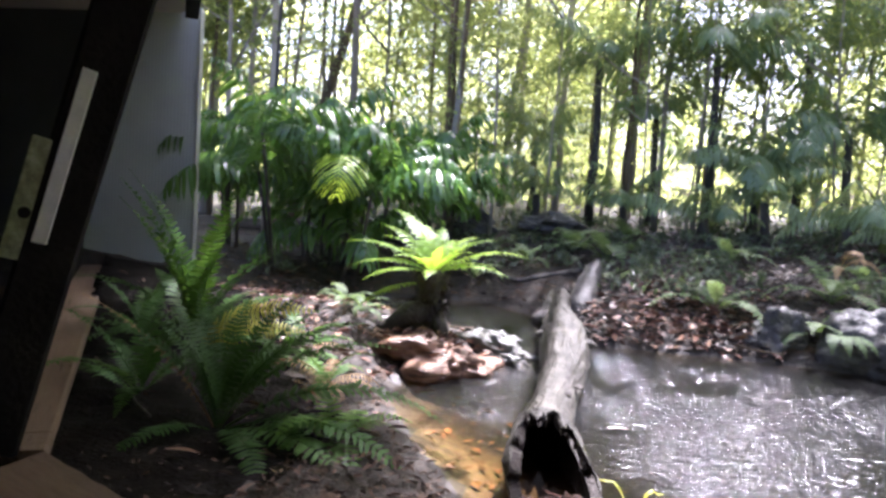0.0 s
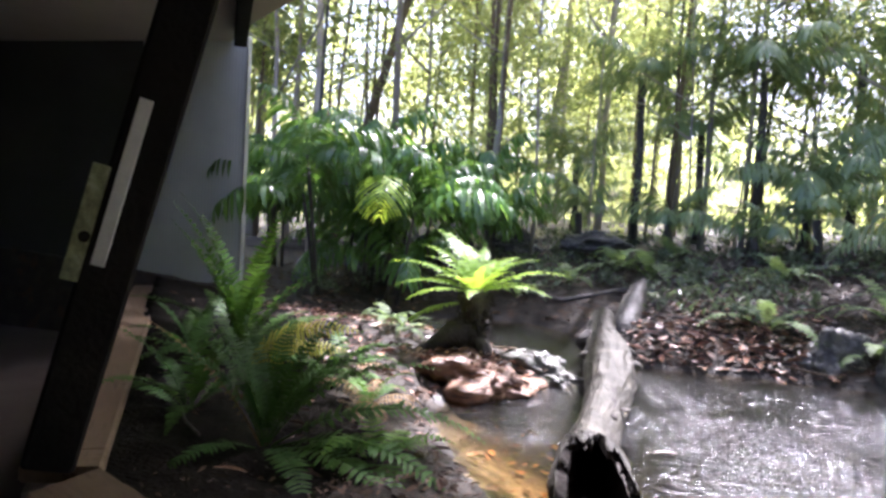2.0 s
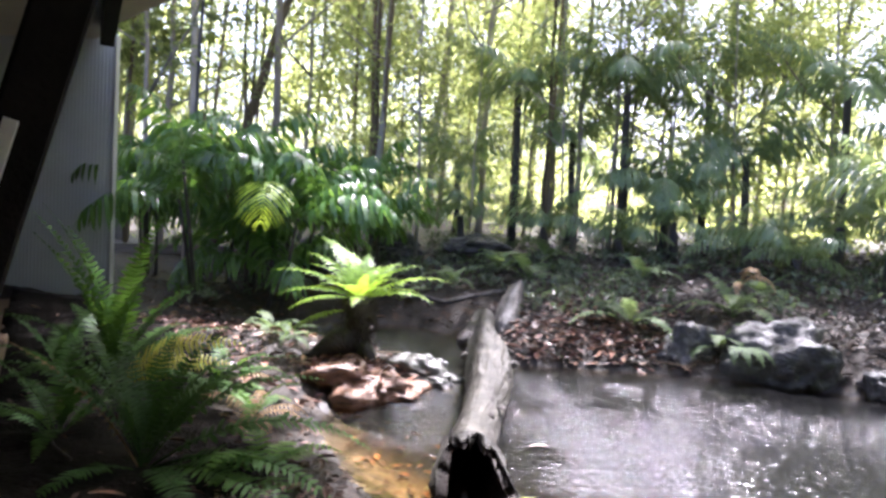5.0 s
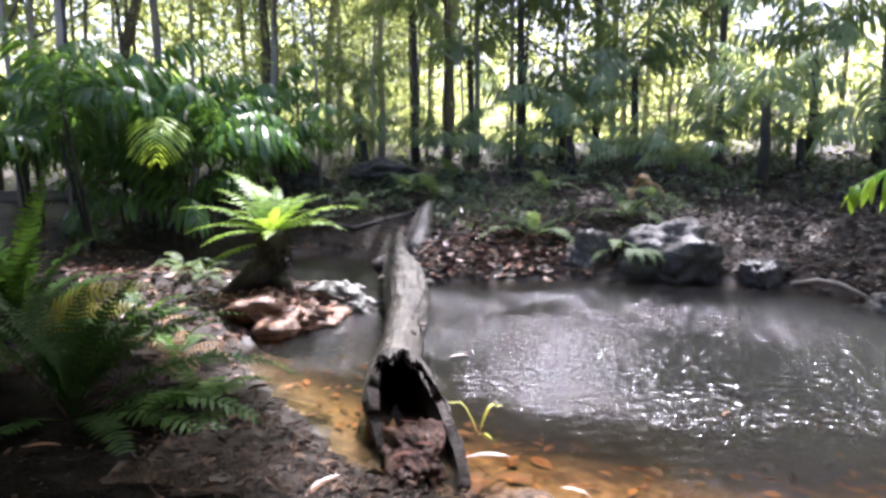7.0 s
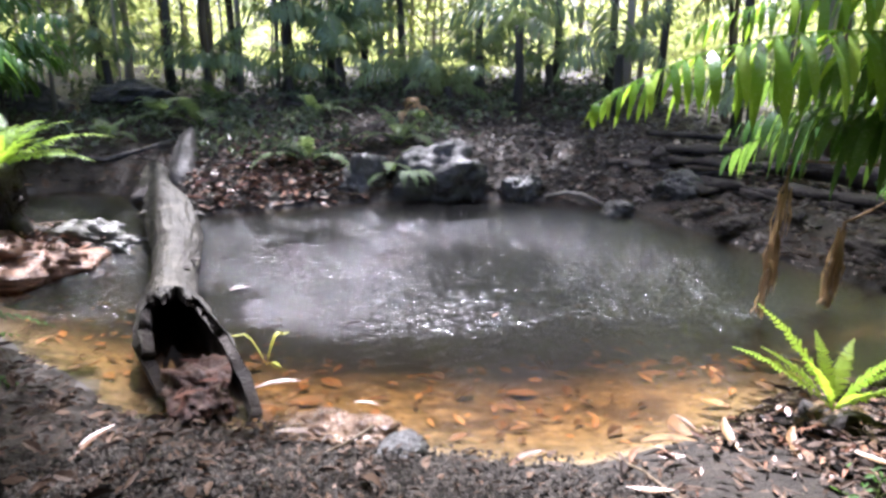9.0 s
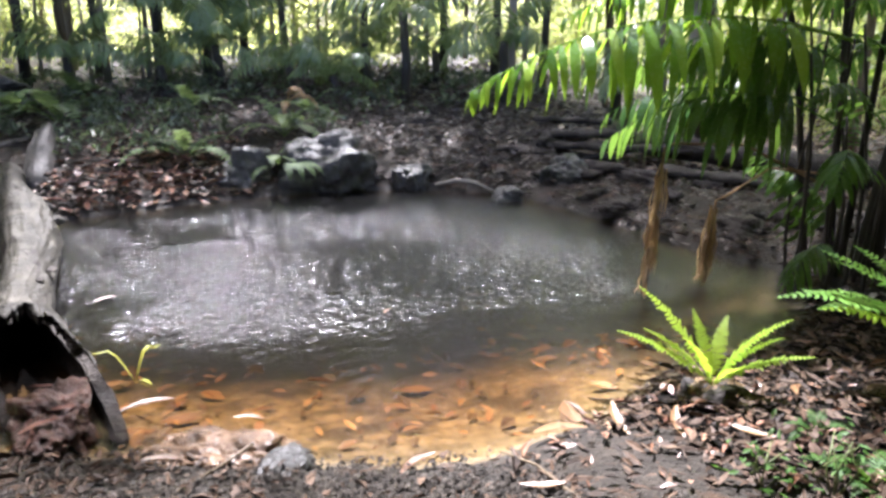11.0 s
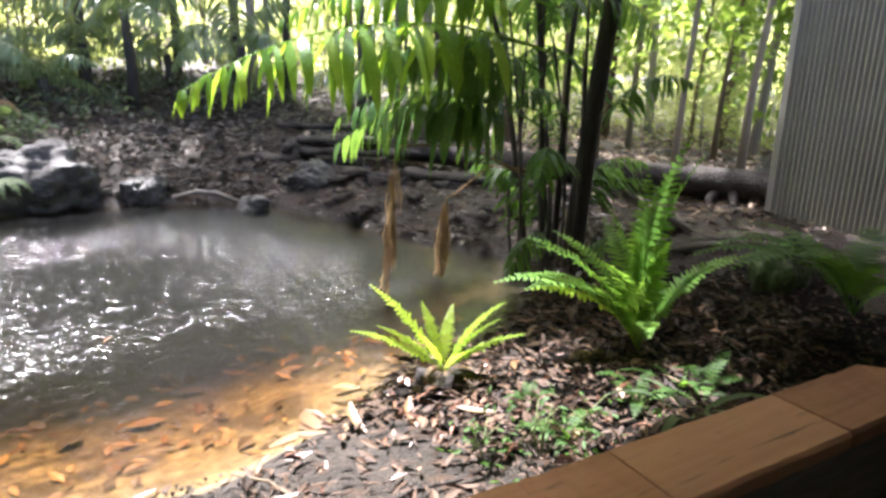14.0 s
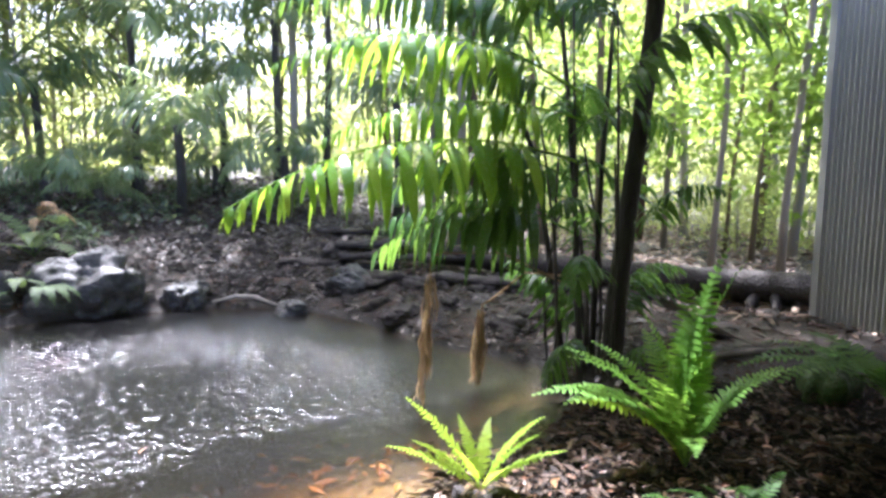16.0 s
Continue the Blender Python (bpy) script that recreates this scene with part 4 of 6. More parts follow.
def tree_fern():
    ob = thing("tree_fern", None, "bright lime tree fern on a dark fibrous stump", "fern", pose(-0.29, 4.64, 0.20))
    crown = ((180, 4, 1.12, 2), (198, -8, 0.95, 2), (158, 10, 0.98, 1), (138, 8, 1.08, 0), (112, 4, 0.9, 0), (86, 10, 0.78, 0), (55, 8, 0.86, 1), (30, 6, 0.9, 1), (8, 2, 1.1, 2), (-14, -8, 0.9, 2), (-48, -4, 0.62, 1), (-88, -10, 0.6, 2), (-128, -2, 0.66, 1), (216, -16, 0.86, 2), (-70, 14, 0.5, 0), (170, -6, 0.8, 2), (148, -2, 0.7, 1), (70, 0, 0.7, 0), (20, -4, 0.75, 2), (-30, 6, 0.66, 1), (190, 12, 0.75, 1), (-5, 14, 0.7, 1), (-100, 6, 0.5, 1))
    for yaw, tilt, size, k in crown:
        part("frond", SPRAY[k], ob, pose(0, 0, 0.36, 0, -tilt, yaw) @ Matrix.Scale(size, 4))
    s = Shell().tube([(0.02, -0.02, -0.16), (0.012, -0.01, 0.02), (0.0, 0, 0.14), (0, 0, 0.26), (0, 0, 0.35), (0, 0, 0.40)], [0.15, 0.098, 0.082, 0.088, 0.108, 0.05], 20, 0.4)
    rootrng = random.Random(5)
    for i in range(150):
        a = rootrng.uniform(0, 2 * math.pi)
        z = rootrng.uniform(0.02, 0.36)
        c = Vector((math.cos(a), math.sin(a), 0))
        s.tube([c * 0.07 + Vector((0, 0, z)), c * 0.108 + Vector((0, 0, z + 0.03)), c * rootrng.uniform(0.112, 0.145) + Vector((0, 0, z + rootrng.uniform(-0.08, 0.05)))], [0.010, 0.008, 0.002], 4)
    part("stump", s.mesh("stump", CHAR), ob, label="dark fibrous fern stump")
    part("root", Shell().tube([(0.02, -0.02, 0.10), (-0.14, -0.06, 0.08), (-0.28, -0.09, -0.01), (-0.42, -0.12, -0.07)], [0.10, 0.085, 0.06, 0.02], 12, 0.35).mesh("root", CHAR), ob, label="black root spreading from the stump")
    part("root", Shell().tube([(0.03, -0.03, 0.06), (0.10, -0.13, 0.02), (0.16, -0.22, -0.06)], [0.07, 0.05, 0.025], 10, 0.35).mesh("root", CHAR), ob)
    part("frond", SPRAY[2], ob, pose(0, 0, 0.30, 0, 32, 205) @ Matrix.Scale(0.95, 4), "drooping green frond")


tree_fern()
nf = plant("young_fern", (2.28, 1.19, 0.05), [], "bright yellow-green young fern on a leaf-covered root", "fern")
for yaw, tilt, size, k in ((117, 12, 0.64, 0), (136, 2, 0.58, 1), (126, 10, 0.46, 1), (-50, 16, 0.54, 0), (-64, 4, 0.52, 1), (-58, 12, 0.46, 0), (28, 18, 0.40, 0), (75, 20, 0.42, 0), (-110, 14, 0.38, 1), (172, 18, 0.40, 0)):
    part("frond", YOUNG[k], nf, pose(0, 0, 0.07, 0, -tilt, yaw) @ Matrix.Scale(size, 4))
part("root", stone(rng, (0.11, 0.10, 0.15), CHAR, "root", 0.2, 0.6), nf, pose(0, 0, -0.04))
for k in range(9):
    part("dead_frond", BROWN[k % 2], nf, pose(0, 0, 0.08, 0, rng.uniform(30, 60), 40 * k + rng.uniform(-15, 15)) @ Matrix.Scale(rng.uniform(0.25, 0.42), 4), "withered brown frond")

plant("fern", (2.88, 0.72, 0.08), [(GREEN[k], a, t, z, 0.03) for k, a, t, z in ((0, -70, 14, 0.98), (0, -50, 18, 1.02), (0, -20, 16, 0.92), (0, 30, 12, 0.84), (0, 105, 8, 0.76), (0, 240, 12, 0.6), (1, 118, 4, 0.78), (1, 142, 4, 0.82), (1, 95, 8, 0.72), (2, 132, 12, 0.86), (2, 152, 16, 0.85), (2, 118, 18, 0.7),
      (1, -62, 8, 0.72), (1, -40, 6, 0.66), (1, 50, 8, 0.74), (1, 10, 10, 0.66), (2, 200, 14, 0.55), (1, 170, 14, 0.66))] + [(LIME[1], 136, 12, 0.9, 0.03, "frond coloured yellow-green as sunlit")],
      "green fern with upright fronds near the steel wall", "fern", "ferns")
plant("fern", (3.5, 0.08, 0.16), [(MID[2], a, t, 1.15 * z, 0.05) for a, t, z in ((150, 6, 0.9), (165, 14, 0.8), (135, 10, 0.85), (120, 4, 0.8), (180, 16, 0.7), (100, 12, 0.7), (200, 8, 0.7), (60, 10, 0.7), (0, 10, 0.7), (-60, 10, 0.7))], "dark green fern with flat fronds below the steel wall", "fern", "ferns")
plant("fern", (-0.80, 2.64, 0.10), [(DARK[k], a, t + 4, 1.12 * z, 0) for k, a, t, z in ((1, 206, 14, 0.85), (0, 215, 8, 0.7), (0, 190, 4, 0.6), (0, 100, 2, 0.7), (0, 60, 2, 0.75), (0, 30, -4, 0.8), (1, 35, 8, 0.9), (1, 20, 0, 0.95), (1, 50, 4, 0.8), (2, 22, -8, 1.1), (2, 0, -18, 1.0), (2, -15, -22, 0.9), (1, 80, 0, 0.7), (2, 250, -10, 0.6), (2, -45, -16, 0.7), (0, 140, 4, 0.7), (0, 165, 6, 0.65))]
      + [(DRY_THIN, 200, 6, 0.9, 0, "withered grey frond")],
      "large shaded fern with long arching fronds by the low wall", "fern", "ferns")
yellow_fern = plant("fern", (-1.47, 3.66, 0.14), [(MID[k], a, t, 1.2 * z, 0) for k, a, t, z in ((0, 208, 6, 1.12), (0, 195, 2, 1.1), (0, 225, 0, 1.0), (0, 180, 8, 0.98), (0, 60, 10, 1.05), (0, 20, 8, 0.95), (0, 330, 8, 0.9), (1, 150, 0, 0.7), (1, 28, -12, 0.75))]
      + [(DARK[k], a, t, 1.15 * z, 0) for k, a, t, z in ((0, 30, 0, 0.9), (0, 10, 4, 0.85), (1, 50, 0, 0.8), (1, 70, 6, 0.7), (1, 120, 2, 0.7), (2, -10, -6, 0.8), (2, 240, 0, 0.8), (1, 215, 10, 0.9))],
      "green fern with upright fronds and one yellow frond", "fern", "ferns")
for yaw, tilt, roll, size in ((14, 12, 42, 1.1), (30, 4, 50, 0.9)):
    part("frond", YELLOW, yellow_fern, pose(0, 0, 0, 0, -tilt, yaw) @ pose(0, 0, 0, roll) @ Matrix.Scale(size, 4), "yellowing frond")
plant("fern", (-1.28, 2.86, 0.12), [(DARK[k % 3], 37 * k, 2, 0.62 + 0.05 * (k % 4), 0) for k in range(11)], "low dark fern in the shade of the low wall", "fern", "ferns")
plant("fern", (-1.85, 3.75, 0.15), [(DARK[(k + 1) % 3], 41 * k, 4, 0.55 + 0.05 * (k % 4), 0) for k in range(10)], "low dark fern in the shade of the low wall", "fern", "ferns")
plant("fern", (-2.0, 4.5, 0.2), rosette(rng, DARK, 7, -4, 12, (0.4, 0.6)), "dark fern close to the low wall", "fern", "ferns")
plant("fern", (-0.62, 3.45, 0.08), rosette(rng, BROWN, 8, -10, 10, (0.7, 1.0)) + rosette(rng, SMALL_MID, 5, -6, 10, (0.9, 1.2)), "withered brown fern with a few green fronds", "fern", "ferns")
plant("fern", (-0.95, 3.9, 0.1), rosette(rng, SMALL_MID, 9, -6, 10, (0.9, 1.3)) + rosette(rng, BROWN, 4, -10, 10, (0.6, 0.9)), "small green fern among dead leaves", "fern", "ferns")
plant("fern", (-0.35, 2.75, 0.05), rosette(rng, SMALL_MID, 8, -16, 4, (0.9, 1.3)), "small fern hanging towards the water", "fern", "ferns")
for x, y, size, label in ((-1.0, 5.0, 0.6, "strappy green fern on the mud"), (-0.8, 4.72, 0.5, "strappy green fern on the mud"), (1.18, 8.0, 1.5, "pale green fern on the far bank"), (1.95, 6.15, 1.15, "strappy green fern beside a rock"),
                          (2.62, 5.78, 1.0, "light green fern growing between two rocks"), (2.95, 6.35, 1.2, "arching fern above the boulder"), (0.85, 8.6, 1.3, "grey-green fern on the far bank"), (2.4, 7.6, 1.1, "fern in the shade of the far bank"),
                          (-0.3, 7.6, 1.0, "fern in the shade of the far bank"), (0.25, 8.2, 1.0, "fern in the shade of the far bank"), (3.5, 7.0, 1.0, "fern in the shade of the far bank"), (1.5, 9.0, 1.2, "fern in the shade of the far bank")):
    plant("fern", (x, y, ground_at(x, y) - 0.01), rosette(rng, STRAP, 9, -14, 10, (0.8 * size, 1.1 * size)), label, "fern", "ferns on the banks")
plant("fern", (2.66, 5.5, 0.10), [(STRAP[1], a, -20, 0.7, 0.12) for a in (-100, -80, -60, -120)], "light green fern hanging over the rock face", "fern", "ferns on the banks")
for x, y, size in ((2.1, 0.66, 0.5), (2.38, 0.56, 0.6), (2.62, 0.42, 0.6), (2.25, 0.85, 0.4)):
    plant("fern", (x, y, ground_at(x, y) - 0.01), rosette(rng, SMALL_MID, 8, -10, 14, (0.6 * size, size)), "small green fern beside the capping board", "fern", "small ferns by the board")
def blades(name, base, count, reach, width, mat, label, category, seed, spread=(0, 360), rise=(30, 75)):
    """A tuft of long bent strap leaves, each a creased blade."""
    r = random.Random(seed)
    ob = thing(name, None, label, category, pose(*base))
    for i in range(count):
        ll, w, el = reach * r.uniform(0.6, 1.1), width * r.uniform(0.7, 1.2), r.uniform(*rise)
        q, verts, n = Vector((0, 0, 0)), [], 8
        for k in range(n + 1):
            half = w * 0.5 * math.sin(math.pi * min(0.98, 0.12 + 0.86 * k / n)) ** 0.6
            verts += [q + Vector((0, half, 0.25 * half)), q.copy(), q + Vector((0, -half, 0.25 * half))]
            a = radians(el - 95 * (k / n) ** 1.3)
            q = q + Vector((math.cos(a), 0, math.sin(a))) * ll / n
        s = Shell()
        s.add(verts, [(3 * k + j, 3 * k + j + 1, 3 * k + j + 4, 3 * k + j + 3) for k in range(n) for j in range(2)])
        part("leaf", s.mesh("leaf", mat), ob, pose(0, 0, 0, 0, 0, spread[0] + (spread[1] - spread[0]) * (i + 0.5 * r.random()) / count))
    return ob


blades("strap_plant", (2.42, 0.42, 0.10), 9, 0.30, 0.026, FERN_BANK, "grey-green strap-leaved plant beside the capping board", "plant", 3)
blades("strap_plant", (2.60, 0.50, 0.10), 7, 0.24, 0.022, FERN_MID, "low green strap-leaved plant beside the capping board", "plant", 4)
for x, y, size, seed in ((1.98, 0.68, 0.16, 1), (2.12, 0.62, 0.13, 2), (1.90, 0.80, 0.12, 3)):
    weed = thing("weed", None, "small yellow-green leafy weed on the leaf litter", "weed", pose(x, y, ground_at(x, y) - 0.01), "weeds by the board")
    wr2, leaves = random.Random(seed), Shell()
    for i in range(34):
        leaf_card(leaves, (wr2.gauss(0, size * 0.45), wr2.gauss(0, size * 0.45), size * wr2.uniform(0.15, 1.0)), wr2.uniform(0, 360), wr2.uniform(-30, 30), wr2.uniform(-30, 30), wr2.uniform(0.018, 0.036), wr2.uniform(0.008, 0.015), 0.1)
    part("foliage", leaves.mesh("foliage", FERN_MID), weed)
    for i in range(5):
        part("stem", Shell().tube([(0, 0, 0), (wr2.gauss(0, 0.02), wr2.gauss(0, 0.02), size * 0.5), (wr2.gauss(0, 0.05), wr2.gauss(0, 0.05), size * 0.95)], [0.003, 0.0025, 0.0015], 5).mesh("stem", STEM), weed)
plant("broken_palm_frond", (3.02, 6.4, 0.40), [(BROWN[0], -95, 10, 1.1, 0.3), (BROWN[0], -70, 0, 1.0, 0.28), (BROWN[1], -120, 5, 0.9, 0.25)], "withered drooping fern frond above the boulder", "fern")

# ---- palms ----
rng = random.Random(23)
LONG = [frond_mesh("frond", PALM_DEEP, rng, 1.25, 20, 0.36, 0.046, r, b, 34, 1.5, 0.12, "palm", 0.008, 5, 0.3, 0.3) for r, b in ((72, 95), (55, 105), (38, 90), (64, 120))]
ARCH = [frond_mesh("frond", PALM, rng, 1.9, 25, 0.35, 0.050, r, b, 25, 2.0, 0.2, "palm", 0.009, 5, 0.3, 0.5) for r, b in ((28, 55), (42, 85), (60, 100))]
ARCH_LIT = [frond_mesh("frond", PALM_SUNLIT, rng, 2.0, 28, 0.33, 0.045, r, b, 28, 1.9, 0.2, "palm", 0.009, 5, 0.3, 0.5) for r, b in ((13, 42), (24, 52))]
DROOP = [frond_mesh("frond", PALM, rng, 1.15, 17, 0.35, 0.048, r, b, 25, 1.9, 0.2, "palm", 0.008, 5, 0.3, 0.5) for r, b in ((30, 65), (18, 60))]
# lime fern green gives this one palm frond its sunlit colour
FEATHER = frond_mesh("frond", FERN_LIME, rng, 0.7, 17, 0.34, 0.021, 20, 110, 30, 0.8, 0.1, "palm", 0.006, 4, 0.08)
CROWN = [frond_mesh("frond", PALM_HAZE, rng, 1.5, 26, 0.42, 0.034, r, b, 30, 1.5, 0.15, "palm", 0.011, 4, 0.15, 0.22) for r, b in ((72, 80), (52, 95), (32, 90))]


def clump_palm(base, canes, meshes, per, label, spread=0.5, height=(0.5, 1.7), seed=1, size=(0.7, 1.05)):
    r = random.Random(seed)
    ob = thing("clumping_palm", None, label, "palm", pose(*base))
    for i in range(canes):
        a, d = r.uniform(0, 2 * math.pi), spread * math.sqrt(r.random())
        h = r.uniform(*height)
        x, y = d * math.cos(a), d * math.sin(a)
        tx, ty = x * 1.35, y * 1.35
        cane = Shell().tube([(x, y, -0.05), (0.5 * (x + tx), 0.5 * (y + ty), h * 0.5), (tx, ty, h)], [0.022, 0.018, 0.014], 7, 0.1)
        part("cane", cane.mesh("cane", BARK_DARK), ob)
        turn = r.uniform(0, 360)
        for k in range(per):
            me = meshes[k % len(meshes)]
            part("frond", me, ob, pose(tx, ty, h - 0.02 - 0.05 * k / per, 0, -r.uniform(-12, 12), turn + 360 * k / per + r.uniform(-20, 20)) @ Matrix.Scale(r.uniform(*size), 4))
    return ob


left_palm = clump_palm((-1.95, 7.1, 0.2), 13, LONG, 7, "dense clump of dark green palms with drooping leaflets", 0.75, (0.35, 1.45), 4)
part("frond", FEATHER, left_palm, pose(0.47, -0.85, 1.22, 0, 10, -75), "feather frond coloured pale yellow-green for sunlight")
clump_palm((-3.1, 7.6, 0.3), 5, LONG, 6, "dark palm clump beside the wall", 0.4, (0.6, 1.6), 9)
clump_palm((-0.75, 8.6, 0.5), 5, LONG, 6, "palm clump under the trees", 0.4, (0.5, 1.4), 12)


def right_palm():
    """Leaning black trunk, thin canes and long arching fronds that reach out over the water."""
    ob = thing("clumping_palm", None, "dark-stemmed palm with glossy fronds arching over the pond", "palm", pose(3.8, 1.52, 0.0))
    part("trunk", Shell().tube([(0.18, -0.05, -0.05), (0.195, -0.07, 0.4), (0.22, -0.115, 1.0), (0.255, -0.165, 1.65), (0.31, -0.25, 2.8), (0.38, -0.35, 4.2)], [0.064, 0.055, 0.050, 0.048, 0.045, 0.04], 14, 0.15).mesh("trunk", BARK_DARK), ob, label="black leaning trunk")
    r = random.Random(8)
    tops = []
    for i in range(11):
        a, d = r.uniform(0, 6.28), r.uniform(0.02, 0.24)
        x, y, h = d * math.cos(a) - 0.02, d * math.sin(a), r.uniform(0.8, 2.0)
        lean = Vector((r.uniform(-0.12, 0.05), r.uniform(-0.05, 0.12)))
        bow = Vector((r.uniform(-0.05, 0.05), r.uniform(-0.05, 0.05), 0))
        part("cane", Shell().tube([(x, y, -0.05), Vector((x + lean.x * 0.15, y + lean.y * 0.15, h * 0.25)) + bow * 0.7, Vector((x + lean.x * 0.4, y + lean.y * 0.4, h * 0.5)) + bow, Vector((x + lean.x * 0.7, y + lean.y * 0.7, h * 0.75)) + bow * 0.6, (x + lean.x, y + lean.y, h)], [0.010, 0.009, 0.0085, 0.0075, 0.005], 7, 0.15).mesh("cane", BARK_DARK), ob)
        tops.append((x + lean.x, y + lean.y, h))
    aim = ((150, 1.62, 0, 0, 0.72), (128, 1.9, 0, 0, 0.8), (115, 1.45, 0, 1, 0.6), (170, 2.1, 4, 0, 0.8), (200, 1.8, 0, 1, 0.6), (100, 2.2, 4, 1, 0.8), (70, 1.9, 0, 1, 0.7), (40, 1.7, 4, 2, 0.7), (300, 1.9, 8, 2, 0.6), (330, 2.0, 8, 2, 0.6), (95, 2.4, 6, 1, 0.9), (185, 2.5, 8, 1, 0.9), (230, 2.2, 4, 1, 0.6))
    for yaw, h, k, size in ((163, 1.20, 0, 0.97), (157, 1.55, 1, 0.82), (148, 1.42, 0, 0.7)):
        part("frond", ARCH_LIT[k], ob, pose(-0.05, 0.05, h, 0, 0, yaw) @ Matrix.Scale(size, 4), "frond coloured pale as sunlit")
    for k, (yaw, h, tilt, i, size) in enumerate(aim):
        t = tops[k % len(tops)]
        part("frond", ARCH[i], ob, pose(t[0], t[1], h, 0, -tilt, yaw) @ Matrix.Scale(size, 4))
    for yaw, h, k, size in ((128, 0.82, 0, 1.0), (142, 0.9, 1, 1.0), (116, 1.0, 1, 0.9), (152, 1.08, 0, 0.85), (136, 1.2, 1, 0.9)):
        part("frond", DROOP[k], ob, pose(-0.04, 0.06, h, 0, 0, yaw) @ Matrix.Scale(size, 4))
    for k in range(8):
        t = tops[k % len(tops)]
        part("frond", LONG[k % 4], ob, pose(t[0], t[1], r.uniform(0.9, 2.4), 0, -r.uniform(-20, 15), r.uniform(-60, 140)) @ Matrix.Scale(r.uniform(0.6, 0.95), 4))
    # low thatch of grassy leaves round the foot
    for k in range(12):
        q, d = r.uniform(0, 6.28), r.uniform(0.02, 0.24)
        part("frond", LONG[k % 4], ob, pose(0.1 + d * math.cos(q), d * math.sin(q), r.uniform(0.12, 0.85), 0, -r.uniform(-10, 25), math.degrees(q) + r.uniform(-40, 40)) @ Matrix.Scale(r.uniform(0.35, 0.55), 4))
    # fronds high on the trunk and three tall canes, mostly unseen, added for shade
    for k in range(11):
        part("frond", ARCH[k % 3], ob, pose(0.37, -0.34, 4.1, 0, -r.uniform(0, 30), 33 * k + r.uniform(-10, 10)) @ Matrix.Scale(r.uniform(0.75, 1.0), 4))
    for x, y, h in ((0.45, 0.6, 3.3), (0.8, 0.2, 3.4), (0.1, 1.2, 3.4)):
        part("cane", Shell().tube([(0.1 * x, 0.1 * y, -0.05), (0.3 * x, 0.3 * y, 1.2), (0.7 * x, 0.7 * y, 2.4), (x, y, h)], [0.018, 0.016, 0.013, 0.009], 7, 0.12).mesh("cane", BARK_DARK), ob)
        for k in range(8):
            part("frond", LONG[k % 4], ob, pose(x, y, h - 0.03, 0, -r.uniform(0, 20), 45 * k + r.uniform(-15, 15)) @ Matrix.Scale(r.uniform(0.55, 0.72), 4))
    for top, low, start in (((-0.58, 0.62, 0.71), (-0.80, 0.50, 0.01), (-0.05, 0.1, 0.55)), ((-0.28, 0.50, 0.43), (-0.40, 0.46, 0.01), (-0.05, 0.1, 0.6))):
        s = Shell()
        top, low, start = Vector(top), Vector(low), Vector(start)
        s.tube([start, start.lerp(top, 0.5) + Vector((0, 0, 0.10)), top + Vector((0.05, -0.02, 0.02)), top, top.lerp(low, 0.3), top.lerp(low, 0.7), low], [0.007, 0.006, 0.006, 0.006, 0.005, 0.004, 0.002], 5)
        for q in range(60):
            k = r.uniform(0.05, 0.95)
            p = top.lerp(low, k) + Vector((r.uniform(-0.02, 0.02), r.uniform(-0.02, 0.02), 0))
            ll, w, a = r.uniform(0.12, 0.26) * (1 - 0.3 * k), r.uniform(0.005, 0.011), r.uniform(0, 6.28)
            side, out = Vector((math.cos(a), math.sin(a), 0)) * w, Vector((math.sin(a), -math.cos(a), 0)) * 0.025
            ll = min(ll, p.z - 0.004)
            s.add([p - side * 0.4, p + side * 0.4, p + out - side + Vector((0, 0, -0.5 * ll)), p + out + side + Vector((0, 0, -0.5 * ll)), p + out * 0.6 + Vector((0, 0, -ll))], [(0, 1, 3, 2), (2, 3, 4)])
        part("dead_frond", s.mesh("dead_frond", DRY), ob, label="withered straw-coloured frond hanging to the water")


right_palm()


def crown_palm(base, h, count, size, label, seed, lean=(0, 0)):
    r = random.Random(seed)
    ob = thing("palm", None, label, "palm", pose(*base), "understorey palms")
    part("trunk", Shell().tube([(0, 0, -0.1), (0.03, 0, 0.4 * h), (lean[0], lean[1], h)], [0.075, 0.055, 0.05], 9, 0.15).mesh("trunk", BARK_DARK), ob)
    for k in range(count):
        part("frond", CROWN[k % 3], ob, pose(lean[0], lean[1], h - 0.03, 0, -r.uniform(-10, 10), 360 * k / count + r.uniform(-15, 15)) @ Matrix.Scale(size * r.uniform(0.8, 1.1), 4))


